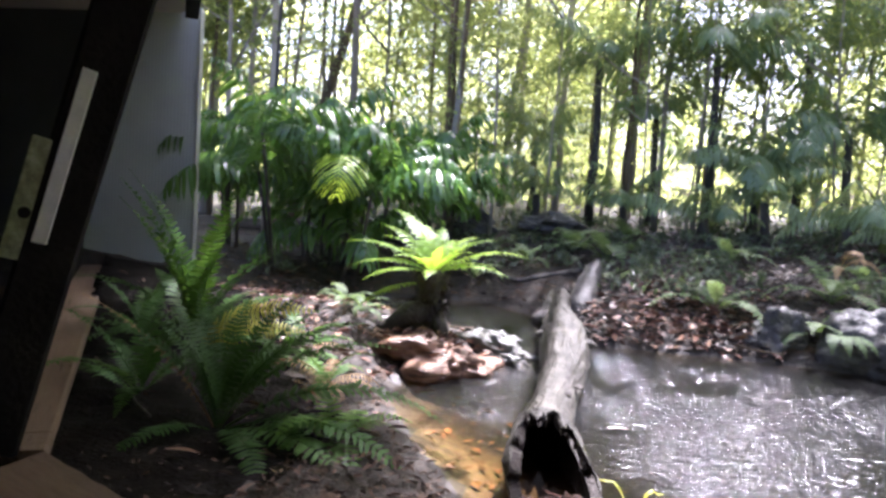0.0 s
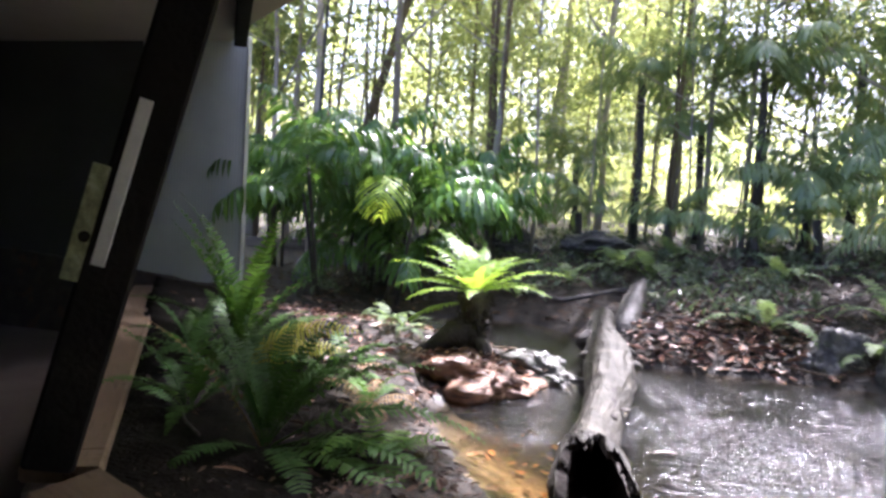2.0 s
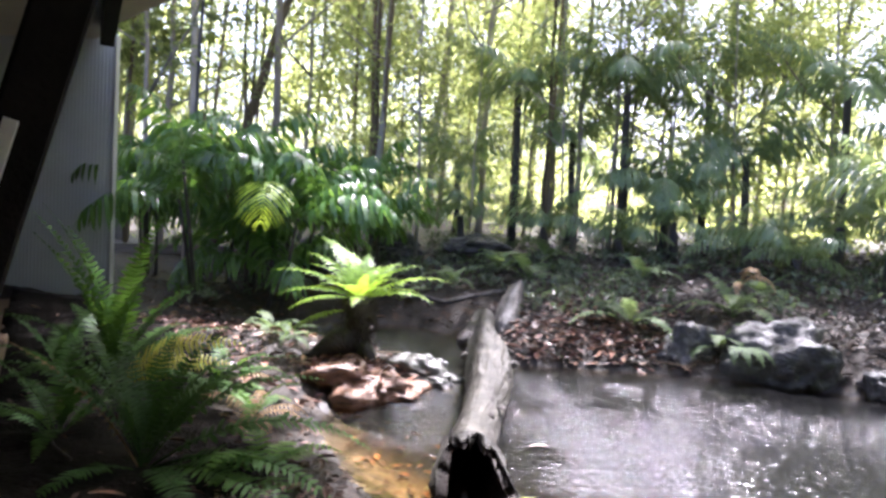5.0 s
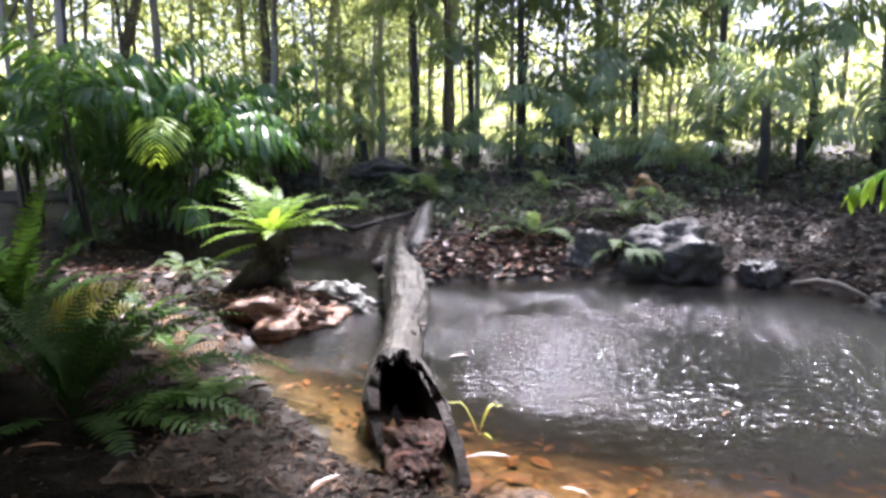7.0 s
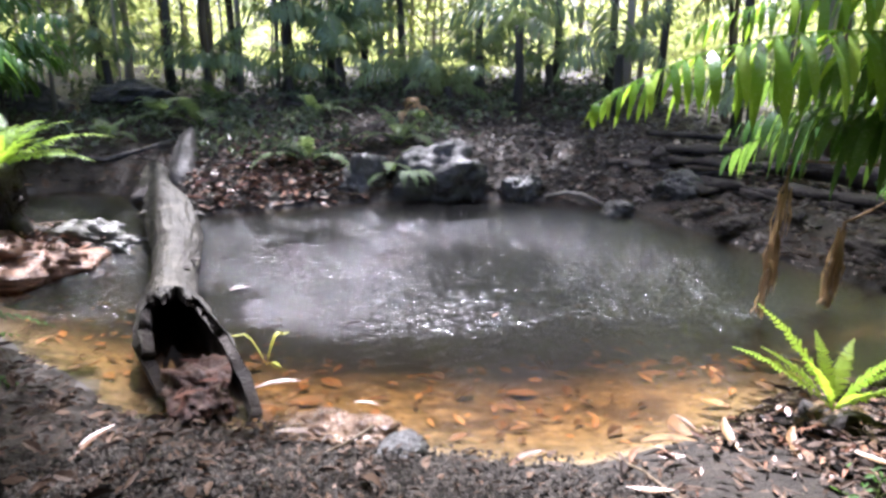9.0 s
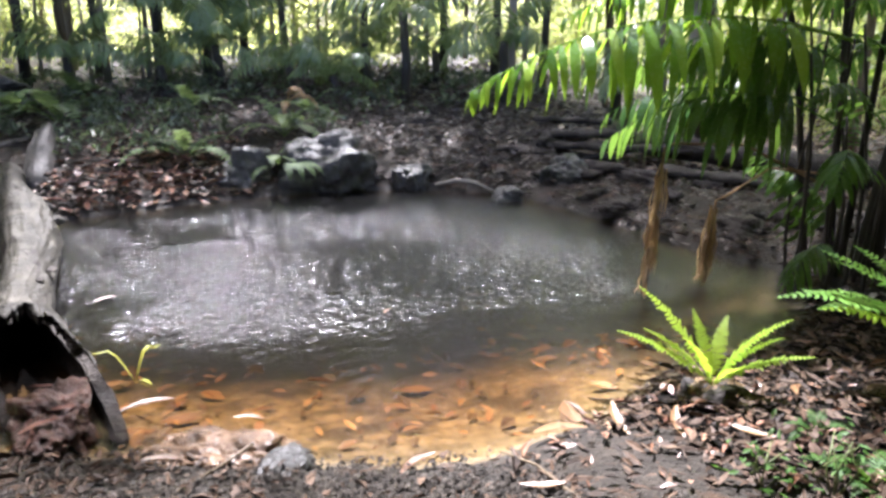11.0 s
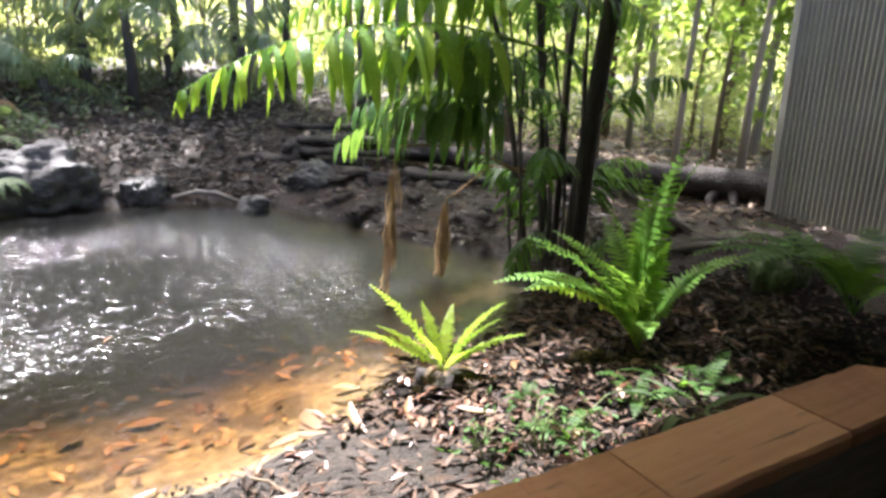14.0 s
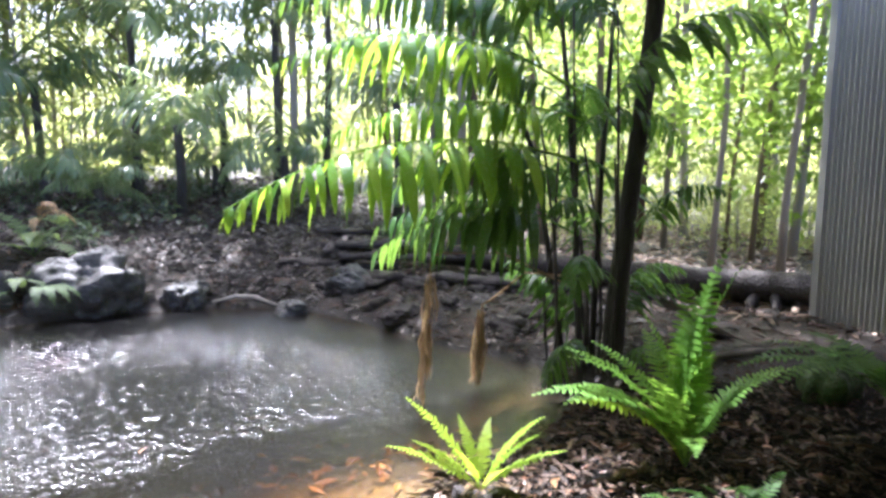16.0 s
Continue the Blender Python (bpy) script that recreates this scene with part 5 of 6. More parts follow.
for x, y, h, c, size, seed in ((4.75, 7.0, 1.0, 11, 0.8, 1), (3.1, 9.3, 0.9, 12, 1.0, 2), (4.3, 9.6, 1.3, 12, 1.0, 3), (6.0, 8.0, 1.5, 11, 0.9, 4), (2.0, 10.6, 1.6, 11, 1.0, 5), (6.9, 5.6, 1.6, 11, 0.9, 6), (5.6, 6.2, 0.7, 10, 0.65, 7), (3.7, 8.0, 0.35, 9, 0.65, 8), (0.2, 11.0, 1.2, 10, 0.9, 9), (2.6, 9.7, 2.3, 12, 1.1, 10), (4.0, 10.4, 2.6, 12, 1.1, 11), (5.3, 9.0, 2.2, 12, 1.0, 12), (1.1, 10.4, 2.4, 11, 1.0, 13), (6.3, 7.2, 2.3, 11, 0.9, 14), (2.4, 8.8, 0.3, 9, 0.6, 17), (4.1, 7.6, 0.25, 9, 0.55, 18), (5.0, 8.4, 0.5, 10, 0.7, 19), (3.0, 8.5, 0.5, 10, 0.65, 20), (5.6, 7.6, 0.4, 9, 0.6, 21), (1.5, 9.6, 0.4, 10, 0.7, 22), (6.4, 5.0, 0.6, 9, 0.6, 23), (0.3, 9.9, 0.5, 9, 0.7, 24)):
    crown_palm((x, y, ground_at(x, y)), h, c, size, "dark green palm with arching feathery fronds in the forest", seed)

# ---- trees ----
rng = random.Random(31)


def leaf_cloud(name, mat, count, clumps, radius, height, leaf, seed, wide=0.0):
    """Leaves in loose clumps round short twigs, with gaps between."""
    r = random.Random(seed)
    s = Shell()
    cs = []
    for i in range(clumps):
        z = height * (i + r.random()) / clumps
        a, d = r.uniform(0, 6.28), radius * math.sqrt(r.random()) * (0.55 + 0.45 * math.sin(math.pi * min(1, 0.15 + z / height)))
        cs.append((Vector((d * math.cos(a), d * math.sin(a), z)), r.uniform(0.16, 0.42)))
    for c, w in cs:
        s.tube([Vector((c.x * 0.2, c.y * 0.2, c.z - 0.25)), c * 0.6 + Vector((0, 0, 0.4 * c.z - 0.1)), c], [0.012, 0.008, 0.003], 4, caps=False)
    for i in range(count):
        c, w = cs[r.randrange(clumps)]
        p = c + Vector((r.gauss(0, w), r.gauss(0, w), r.gauss(0, w * 0.6)))
        m = pose(*p, r.uniform(-50, 50), r.uniform(-10, 75), r.uniform(0, 360))
        ll, ww = leaf * r.uniform(0.6, 1.4), leaf * (r.uniform(0.14, 0.3) + wide * 0.4)
        s.add([m @ Vector(q) for q in ((0, 0, 0), (0.45 * ll, ww, 0.1 * ll), (ll, 0, 0), (0.45 * ll, -ww, 0.1 * ll))], [(0, 2, 1), (0, 3, 2)])
    return s.mesh(name, mat, False)


CLOUDS = [leaf_cloud("crown", LEAVES, 900, 16, 1.1, 2.6, 0.10, k) for k in range(3)]
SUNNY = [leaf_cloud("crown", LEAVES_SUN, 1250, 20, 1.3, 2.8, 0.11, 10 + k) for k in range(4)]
BROAD = [leaf_cloud("crown", LEAVES_BROAD, 300, 12, 0.8, 2.2, 0.16, 40 + k, 0.3) for k in range(3)]
BUSH = [leaf_cloud("foliage", LEAVES_SUN, 900, 16, 0.9, 1.3, 0.08, 20 + k) for k in range(2)]
TWIGS = [Shell().tube([(0, 0, 0), (0.35, 0.03, 0.35), (0.8, 0.1, 0.8), (1.2, 0.05, 1.35)], [0.024, 0.018, 0.012, 0.005], 6, 0.15).mesh("limb", BARK_MID),
         Shell().tube([(0, 0, 0), (0.4, -0.05, 0.2), (0.9, 0.05, 0.55), (1.4, 0.2, 0.7)], [0.02, 0.016, 0.01, 0.004], 6, 0.15).mesh("limb", BARK_MID)]


def tree(base, top, radius, mat, label, crowns, limbs=2, name="tree", sides=9, seed=0):
    """A slim forest tree: waving trunk, limbs, and leaf crowns (mesh, x, y, z, size) about the base."""
    r = random.Random(seed)
    base, top = Vector(base), Vector(top)
    ob = thing(name, None, label, "tree", Matrix.Translation(base), "forest trees")
    d = top - base
    pts = [d * (k / 8) + Vector((r.uniform(-1, 1), r.uniform(-1, 1), 0)) * 0.02 * d.length / 4 * (0 < k) for k in range(9)]
    pts[0] -= Vector((0, 0, 0.15))
    part("trunk", Shell().tube(pts, [radius * (1.25 if k == 0 else 1.0) * (1 - 0.45 * k / 8) for k in range(9)], sides, 0.12, seed=seed).mesh("trunk", mat), ob)
    for k in range(limbs):
        i = r.randrange(3, 8)
        part("limb", TWIGS[r.randrange(2)], ob, Matrix.Translation(pts[i]) @ pose(0, 0, 0, 0, 0, r.uniform(0, 360)) @ Matrix.Scale(r.uniform(0.6, 1.2), 4))
    for me, x, y, z, size in crowns:
        part("crown", me, ob, pose(x, y, z, 0, 0, r.uniform(0, 360)) @ Matrix.Scale(size, 4))
    return ob


def spot(x, y):
    return (x, y, ground_at(x, y))


NAMED = (  # x, y, radius, lean x, lean y, height, bark, crown height or 0
    (-2.94, 7.9, 0.05, 0.10, 0.0, 5.5, BARK_DARK, 0), (-2.3, 10.7, 0.055, 0.1, 0.0, 7.0, BARK_MID, 4.0), (-1.32, 11.2, 0.045, 0.05, 0.1, 7.0, BARK_MID, 4.5),
    (-0.92, 9.15, 0.085, 0.2, 0.1, 8.0, BARK_MID, 0), (-0.4, 12.9, 0.14, 0.25, 0.0, 8.0, BARK_PALE, 4.2), (0.4, 13.3, 0.06, 0.3, 0.0, 7.0, BARK_MID, 4.0),
    (2.0, 10.0, 0.075, 0.1, 0.0, 8.5, BARK_MID, 0), (2.55, 10.1, 0.06, 0.05, 0.1, 8.0, BARK_MID, 4.6), (2.9, 10.6, 0.045, 0.1, 0.0, 8.0, BARK_DARK, 4.5), (3.6, 11.3, 0.05, 0.1, 0.0, 8.0, BARK_MID, 4.5),
    (4.6, 11.2, 0.05, 0.0, 0.0, 8.0, BARK_MID, 4.2), (5.3, 11.6, 0.06, 0.1, 0.0, 8.0, BARK_MID, 4.2), (6.0, 10.6, 0.07, 0.15, 0.0, 8.0, BARK_MID, 4.4),
    (6.4, 9.0, 0.06, 0.1, 0.0, 8.0, BARK_MID, 4.0), (7.2, 7.6, 0.07, 0.1, 0.0, 8.0, BARK_MID, 4.2), (6.6, 6.6, 0.09, 0.05, 0.0, 8.0, BARK_DARK, 4.6), (7.8, 5.6, 0.06, 0.1, 0.0, 8.0, BARK_MID, 4.0))
for k, (x, y, r, lx, ly, h, bark, ch) in enumerate(NAMED):
    b = Vector(spot(x, y))
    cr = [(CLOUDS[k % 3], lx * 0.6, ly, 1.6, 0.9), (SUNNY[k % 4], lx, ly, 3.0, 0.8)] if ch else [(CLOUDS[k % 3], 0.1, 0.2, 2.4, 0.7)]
    tree(b, b + Vector((lx * h / 4, ly * h / 4, h)), 0.55 * r, bark, "slim forest tree with %s bark behind the pond" % {"dark_bark": "dark", "pale_bark": "pale", "grey_brown_bark": "grey-brown"}[bark.name], cr, 2, seed=k)
# leaning pair of limbs on the wall side
tree(spot(-3.5, 10.0), (-2.1, 10.3, 6.0), 0.09, BARK_OLIVE, "leaning pale forest tree behind the palm clump", [(SUNNY[0], 0.9, 0.2, 4.0, 1.1), (SUNNY[1], -0.6, 0.4, 3.0, 1.0)], 4, seed=50)
tree(spot(-4.0, 9.4), (-3.9, 9.5, 6.0), 0.05, BARK_PALE, "slim pale tree by the end of the wall", [(SUNNY[2], 0.2, 0.2, 2.2, 1.0)], 2, seed=51)
tree(spot(-3.9, 8.7), (-3.95, 8.7, 6.0), 0.04, BARK_PALE, "slim pale tree by the end of the wall", [(SUNNY[3], 0.2, 0.4, 3.0, 1.0)], 2, seed=52)
# slim poles behind the fallen log
for k, (x, y, r, h) in enumerate(((6.9, 2.5, 0.03, 6), (7.35, 1.85, 0.045, 6), (7.9, 1.6, 0.028, 6), (8.3, 1.3, 0.05, 7), (8.0, 1.0, 0.03, 6), (8.8, 0.9, 0.085, 7), (9.6, 1.9, 0.06, 7), (10.2, 3.0, 0.09, 7), (9.2, 3.3, 0.05, 7), (11, 0.8, 0.1, 8), (9.9, 0.5, 0.05, 7), (11.8, 2.2, 0.1, 8), (8.2, 4.2, 0.04, 7), (9.4, 5.0, 0.07, 8))):
    b = Vector(spot(x, y))
    tree(b, b + Vector((rng.uniform(-0.5, 0.5), rng.uniform(-0.5, 0.5), h)), r * (0.9, 0.7, 1.0)[k % 3], (BARK_OLIVE, BARK_PALE, BARK_OLIVE, BARK_MID)[k % 4], "slender straight sapling beyond the fallen log", [(BROAD[k % 3], 0.0, 0.0, rng.uniform(0.5, 1.9), rng.uniform(0.6, 0.9)), (SUNNY[k % 4], 0.1, 0, rng.uniform(3.6, 4.6), 0.5)], 2, seed=80 + k)
# thin leafy saplings in front of the forest
for k in range(12):
    x, y = -1.0 + 7.6 * (k + rng.random()) / 12, rng.uniform(8.9, 11.2) - 0.4 * max(0, k - 7)
    b = Vector(spot(x, y))
    tree(b, b + Vector((rng.uniform(-0.3, 0.3), rng.uniform(-0.2, 0.2), 4.0)), rng.uniform(0.015, 0.028), BARK_MID, "thin leafy sapling at the edge of the forest", [(CLOUDS[k % 3], 0, 0, rng.uniform(0.8, 1.6), rng.uniform(0.55, 0.75)), (SUNNY[k % 4], 0, 0, rng.uniform(2.2, 2.8), 0.6)], 2, seed=400 + k, sides=6)
# forest behind
k = 0
while k < 50:
    a, d = radians(rng.uniform(-32, 98)), rng.uniform(13.5, 27)
    x, y = d * math.sin(a), d * math.cos(a)
    if x < -4 and y < 9 or (abs(math.degrees(a) + 3) < 3 and d < 22) or (12 < math.degrees(a) < 46 and rng.random() < 0.7):
        continue
    b = Vector(spot(x, y))
    h = rng.uniform(6, 10)
    n = 2 if d < 20 else 3
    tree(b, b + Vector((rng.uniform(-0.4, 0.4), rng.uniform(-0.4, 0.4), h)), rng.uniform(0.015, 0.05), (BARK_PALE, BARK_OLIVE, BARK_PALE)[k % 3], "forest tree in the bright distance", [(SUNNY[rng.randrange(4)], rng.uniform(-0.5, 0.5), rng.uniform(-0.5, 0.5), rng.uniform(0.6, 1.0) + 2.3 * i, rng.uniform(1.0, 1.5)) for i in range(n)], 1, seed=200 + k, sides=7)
    k += 1
for k in range(34):
    a, d = radians(-32 + 128 * (k + rng.random()) / 34), rng.uniform(11, 17)
    x, y = d * math.sin(a), d * math.cos(a)
    if x < -5.0:
        continue
    ob = thing("shrub", None, "leafy yellow-green shrub under the trees", "shrub", pose(*spot(x, y)), "shrubs under the trees")
    part("foliage", BUSH[k % 2], ob, pose(0, 0, -0.1, 0, 0, rng.uniform(0, 360)) @ Matrix.Scale(rng.uniform(0.8, 1.5), 4))
    part("stem", Shell().tube([(0, 0, -0.1), (0.05, 0, 0.4), (0.02, 0.05, 0.9)], [0.02, 0.015, 0.008], 6).mesh("stem", BARK_MID), ob)
for k in range(5):
    x, y = 6.7 + 0.6 * k + rng.uniform(-0.15, 0.15), rng.uniform(0.4, 3.0)
    b = Vector(spot(x, y))
    tree(b, b + Vector((rng.uniform(-0.35, 0.35), rng.uniform(-0.35, 0.35), 6.0)), rng.uniform(0.016, 0.05), (BARK_OLIVE, BARK_PALE)[k % 2], "thin brown sapling on pale leaf-strewn ground", [(BROAD[k % 3], 0, 0, rng.uniform(0.8, 1.6), 0.7), (SUNNY[k % 4], 0, 0, rng.uniform(4.2, 5.0), 0.45)], 1, seed=500 + k, sides=8)
for k in range(12):
    x, y = rng.uniform(8.5, 12.0), rng.uniform(-0.3, 4.6)
    ob = thing("shrub", None, "low bright green seedling bush among the saplings", "shrub", pose(*spot(x, y)), "low bushes beyond the log")
    part("foliage", BUSH[k % 2], ob, pose(0, 0, 0.02, 0, 0, rng.uniform(0, 360)) @ Matrix.Scale(rng.uniform(0.4, 0.85), 4))
    part("stem", Shell().tube([(0, 0, -0.1), (0.02, 0, 0.3), (0.01, 0.02, 0.6)], [0.012, 0.009, 0.005], 6).mesh("stem", BARK_MID), ob)
# two boughs of dense leaves, out of view, added to shade the fern bed
HIGH = [leaf_cloud("crown", LEAVES, 3200, 44, 2.3, 5.0, 0.24, 60 + k) for k in range(3)]
for k, (x, y, cx, cy, cz, size) in enumerate(((1.8, 11.6, 1.15, 5.55, 6.3, 0.42), (0.6, 11.9, 0.35, 6.25, 6.3, 0.40))):
    b = Vector(spot(x, y))
    cx, cy, cz = cx - x, cy - y, cz - b.z
    ob = tree(b, b + Vector((0.1, -0.4, cz + 1.5)), 0.06, BARK_PALE, "tall forest tree with an unseen leafy bough added for shade", [(HIGH[k], cx, cy, cz, size)], 2, seed=780 + k)
    part("bough", Shell().tube([(0.08, -0.3, cz - 0.2), (cx * 0.5, cy * 0.5, cz + 0.5), (cx, cy, cz + 0.9)], [0.045, 0.032, 0.012], 7, 0.15).mesh("bough", BARK_MID), ob)
# tall canopy with crowns out of view, added to shade the banks
for k, (x, y, cx, cy, cz, size) in enumerate(((3.2, 12.4, 2.6, 9.8, 6.6, 0.9), (5.0, 12.4, 4.4, 9.6, 6.7, 1.0), (1.2, 12.6, 1.1, 10.9, 6.8, 0.9), (7.4, 8.4, 6.3, 7.7, 6.3, 1.0), (7.4, 6.2, 5.8, 6.4, 6.3, 0.9), (7.4, 6.2, 6.4, 5.2, 6.4, 0.8), (-3.6, 9.9, -1.3, 9.5, 6.3, 0.9), (-1.6, 11.5, -1.2, 8.1, 6.4, 0.6), (-3.4, 11.2, -2.5, 9.9, 6.2, 0.9), (7.2, 4.6, 5.15, 3.95, 6.5, 0.8), (7.2, 4.6, 5.05, 2.95, 6.7, 0.6), (-1.0, 9.6, -1.0, 7.4, 7.0, 0.9), (1.6, 10.4, 0.7, 5.5, 6.3, 0.75), (1.6, 10.4, 1.7, 5.0, 6.3, 0.75), (-3.2, 11.0, -2.0, 9.9, 7.6, 1.3), (-4.6, 9.6, -3.7, 8.8, 7.4, 1.3), (-1.0, 9.6, -0.2, 6.4, 6.1, 0.75), (-1.0, 9.6, -1.0, 6.7, 6.1, 0.7), (-0.9, 9.4, 0.55, 5.6, 6.2, 0.5), (7.6, 5.0, 6.0, 5.9, 6.4, 0.8), (-2.6, 12.6, -1.2, 11.3, 8.0, 1.4), (-4.6, 12.0, -3.0, 11.0, 7.6, 1.4), (-3.4, 11.2, -3.4, 9.4, 8.2, 1.2))):
    b = Vector(spot(x, y))
    cx, cy = cx - x, cy - y
    cz -= b.z
    ob = tree(b, b + Vector((cx * 0.25, cy * 0.25, cz + 1.5)), 0.032, BARK_OLIVE, "tall forest tree with an unseen high crown added for shade", [(CLOUDS[k % 3], cx, cy, cz, size), (CLOUDS[(k + 1) % 3], cx + 0.5 * size, cy + 0.4, cz + 0.5, size)] + ([(SUNNY[k % 4], 0.1, 0.3, 1.2, 0.85)] if x < 0 and k % 2 else []), 3, seed=300 + k)
    part("bough", Shell().tube([(cx * 0.2, cy * 0.2, cz - 1.0), (cx * 0.55, cy * 0.55, cz - 0.3), (cx, cy, cz + 0.8)], [0.05, 0.04, 0.015], 7, 0.15).mesh("bough", BARK_MID), ob)
# high canopy of the surrounding forest, mostly out of view, added to block skylight
hr = random.Random(19)
for k in range(17):
    a = radians(-38 + 138 * (k + 0.3 + 0.4 * hr.random()) / 17)
    d = hr.uniform(13.5, 17)
    if k > 12 or k in (6, 8, 10):
        continue
    b = Vector(spot(d * math.sin(a), d * math.cos(a)))
    tree(b, b + Vector((0.2, 0.1, 12.5)), hr.uniform(0.035, 0.06), BARK_PALE, "tall rainforest tree with a dense high crown added against skylight", [(HIGH[k % 3], hr.uniform(-0.6, 0.6), hr.uniform(-0.6, 0.6), 5.4, 1.0), (HIGH[(k + 1) % 3], hr.uniform(-0.6, 0.6), hr.uniform(-0.2, 1.0), 9.2, 1.1)], 2, seed=700 + k)
# further dense crowns, out of view, added to shade both banks
for k, (x, y, cx, cy, cz, size) in enumerate(((7.2, 4.8, 5.25, 3.7, 6.6, 0.42), (7.4, 5.4, 6.2, 4.2, 6.6, 0.5), (6.6, 7.2, 5.1, 5.0, 6.6, 0.42), (-3.4, 9.0, -2.6, 7.0, 6.4, 0.5), (-2.4, 9.4, -1.5, 7.6, 7.2, 0.45), (-1.0, 9.6, -0.65, 6.9, 6.8, 0.4))):
    b = Vector(spot(x, y))
    cx, cy, cz = cx - x, cy - y, cz - b.z
    ob = tree(b, b + Vector((cx * 0.2, cy * 0.2, cz + 1.0)), 0.06, BARK_PALE, "tall forest tree leaning an unseen crown over for shade", [(HIGH[k % 3], cx, cy, cz, size)], 2, seed=760 + k)
    part("bough", Shell().tube([(cx * 0.15, cy * 0.15, cz - 1.0), (cx * 0.55, cy * 0.55, cz - 0.3), (cx, cy, cz + 0.8)], [0.04, 0.03, 0.012], 7, 0.15).mesh("bough", BARK_MID), ob)
# trees added behind the shelter walls, mostly out of view, closing off the sky
for k, (x, y) in enumerate(((-6.2, 8.6), (-8.5, 7.6), (-5.2, 10.6), (8.5, -2.5), (7.5, -5.5), (10.5, -4.0))):
    b = Vector(spot(x, y))
    tree(b, b + Vector((0.1, 0.1, 9.0)), 0.1, BARK_MID, "tall rainforest tree added mostly out of view behind the wall", [(HIGH[k % 3], 0, 0, 2.6, 1.0), (HIGH[(k + 1) % 3], 0.3, 0.3, 6.0, 1.0)], 2, seed=740 + k)
# far woods closing the view
fw = random.Random(77)
s = Shell()
for i in range(22000):
    a, d = radians(fw.uniform(-60, 125)), fw.uniform(28, 46)
    p = (d * math.sin(a), d * math.cos(a), abs(fw.gauss(0, 4.5 if 10 < math.degrees(a) < 48 else 7)) + 0.2)
    m = pose(*p, fw.uniform(-60, 60), fw.uniform(-30, 60), fw.uniform(0, 360))
    ll = fw.uniform(0.3, 0.8)
    s.add([m @ Vector(q) for q in ((0, 0, 0), (0.45 * ll, 0.3 * ll, 0.1 * ll), (ll, 0, 0), (0.45 * ll, -0.3 * ll, 0.1 * ll))], [(0, 2, 1), (0, 3, 2)])
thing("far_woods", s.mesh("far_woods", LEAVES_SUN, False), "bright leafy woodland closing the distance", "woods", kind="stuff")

# ---- fallen timber ----
def fallen(name, pts, radii, mat, label, rough=0.2, sides=14):
    thing(name, Shell().tube(pts, radii, sides, rough).mesh(name, mat), label, "log")


fallen("fallen_log", [(5.8, 0.2, 0.335), (5.82, 0.9, 0.32), (5.85, 1.8, 0.305), (5.85, 2.8, 0.295), (5.82, 3.6, 0.32), (5.7, 4.5, 0.34)], [0.122, 0.124, 0.122, 0.12, 0.11, 0.095], CHAR, "long dark fallen log lying across the bank")
for pts in (((5.76, 0.98, 0.30), (5.68, 0.95, 0.2), (5.56, 0.98, 0.12)), ((5.78, 0.85, 0.28), (5.74, 0.8, 0.2), (5.7, 0.82, 0.11)), ((5.77, 1.08, 0.28), (5.7, 1.12, 0.2), (5.6, 1.1, 0.13))):
    fallen("broken_root", pts, [0.045, 0.035, 0.02], CHAR, "dark torn root under the end of the fallen log", 0.35, 9)
for k, (a, b, w, t) in enumerate((((4.55, 5.0, 0.28), (5.25, 4.15, 0.22), 0.2, 0.05), ((4.85, 4.55, 0.33), (5.75, 3.7, 0.30), 0.16, 0.045), ((5.0, 4.95, 0.40), (5.75, 4.3, 0.38), 0.2, 0.05), ((4.75, 4.3, 0.20), (5.1, 3.4, 0.16), 0.18, 0.05), ((5.05, 3.5, 0.22), (5.4, 2.4, 0.18), 0.16, 0.05), ((5.3, 5.3, 0.50), (5.8, 4.7, 0.48), 0.14, 0.04))):
    m, length = beam_pose(a, b)
    s = Shell()
    n = 14
    verts = []
    for i in range(n + 1):
        for y, z in ((-w, 0), (-w * 0.9, t), (0, t * 1.2), (w * 0.9, t), (w, 0), (0, -t * 0.3)):
            q = 1 + 0.8 * noise.noise((i * 0.7 + k * 9, y * 12, z * 9)) - 0.5 * abs(i / n - 0.5) ** 2
            verts.append((length * i / n + 0.06 * noise.noise((k, y * 20, i)), y * q * 0.5, z * q))
    s.add(verts, [(i * 6 + j, i * 6 + (j + 1) % 6, i * 6 + 6 + (j + 1) % 6, i * 6 + 6 + j) for i in range(n) for j in range(6)] + [tuple(reversed(range(6))), tuple(range(n * 6, n * 6 + 6))])
    thing("rotten_slab", s.mesh("rotten_slab", CHAR), "flat dark slab of rotting wood stacked on the bank", "wood slab", m, "stacked rotting slabs")
m, length = beam_pose((4.35, 1.38, 0.42), (4.75, 1.02, 0.14))
thing("leaning_plank", Shell().box((0, -0.09, 0), (length, 0.09, 0.03), 0.005).mesh("leaning_plank", OLD_TIMBER, False), "weathered plank leaning beside the palm trunk", "plank", m)
m, length = beam_pose((4.1, 0.95, 0.2), (4.62, 0.45, 0.2))
thing("fallen_stick", Shell().tube([(0, 0, 0), (length * 0.5, 0.02, 0.015), (length, 0, 0)], [0.02, 0.018, 0.014], 7, 0.2).mesh("fallen_stick", OLD_TIMBER), "pale straight stick lying on the litter", "stick", m)
m, length = beam_pose((-4.4, 8.95, ground_at(-4.4, 8.95) - 0.02), (-3.0, 9.45, ground_at(-3.0, 9.45) - 0.02))
thing("edging_sleeper", Shell().box((0, -0.06, 0), (length, 0.06, 0.14), 0.01).mesh("edging_sleeper", OLD_TIMBER, False), "weathered timber edging lying on the ground behind the wall", "timber edging", m)
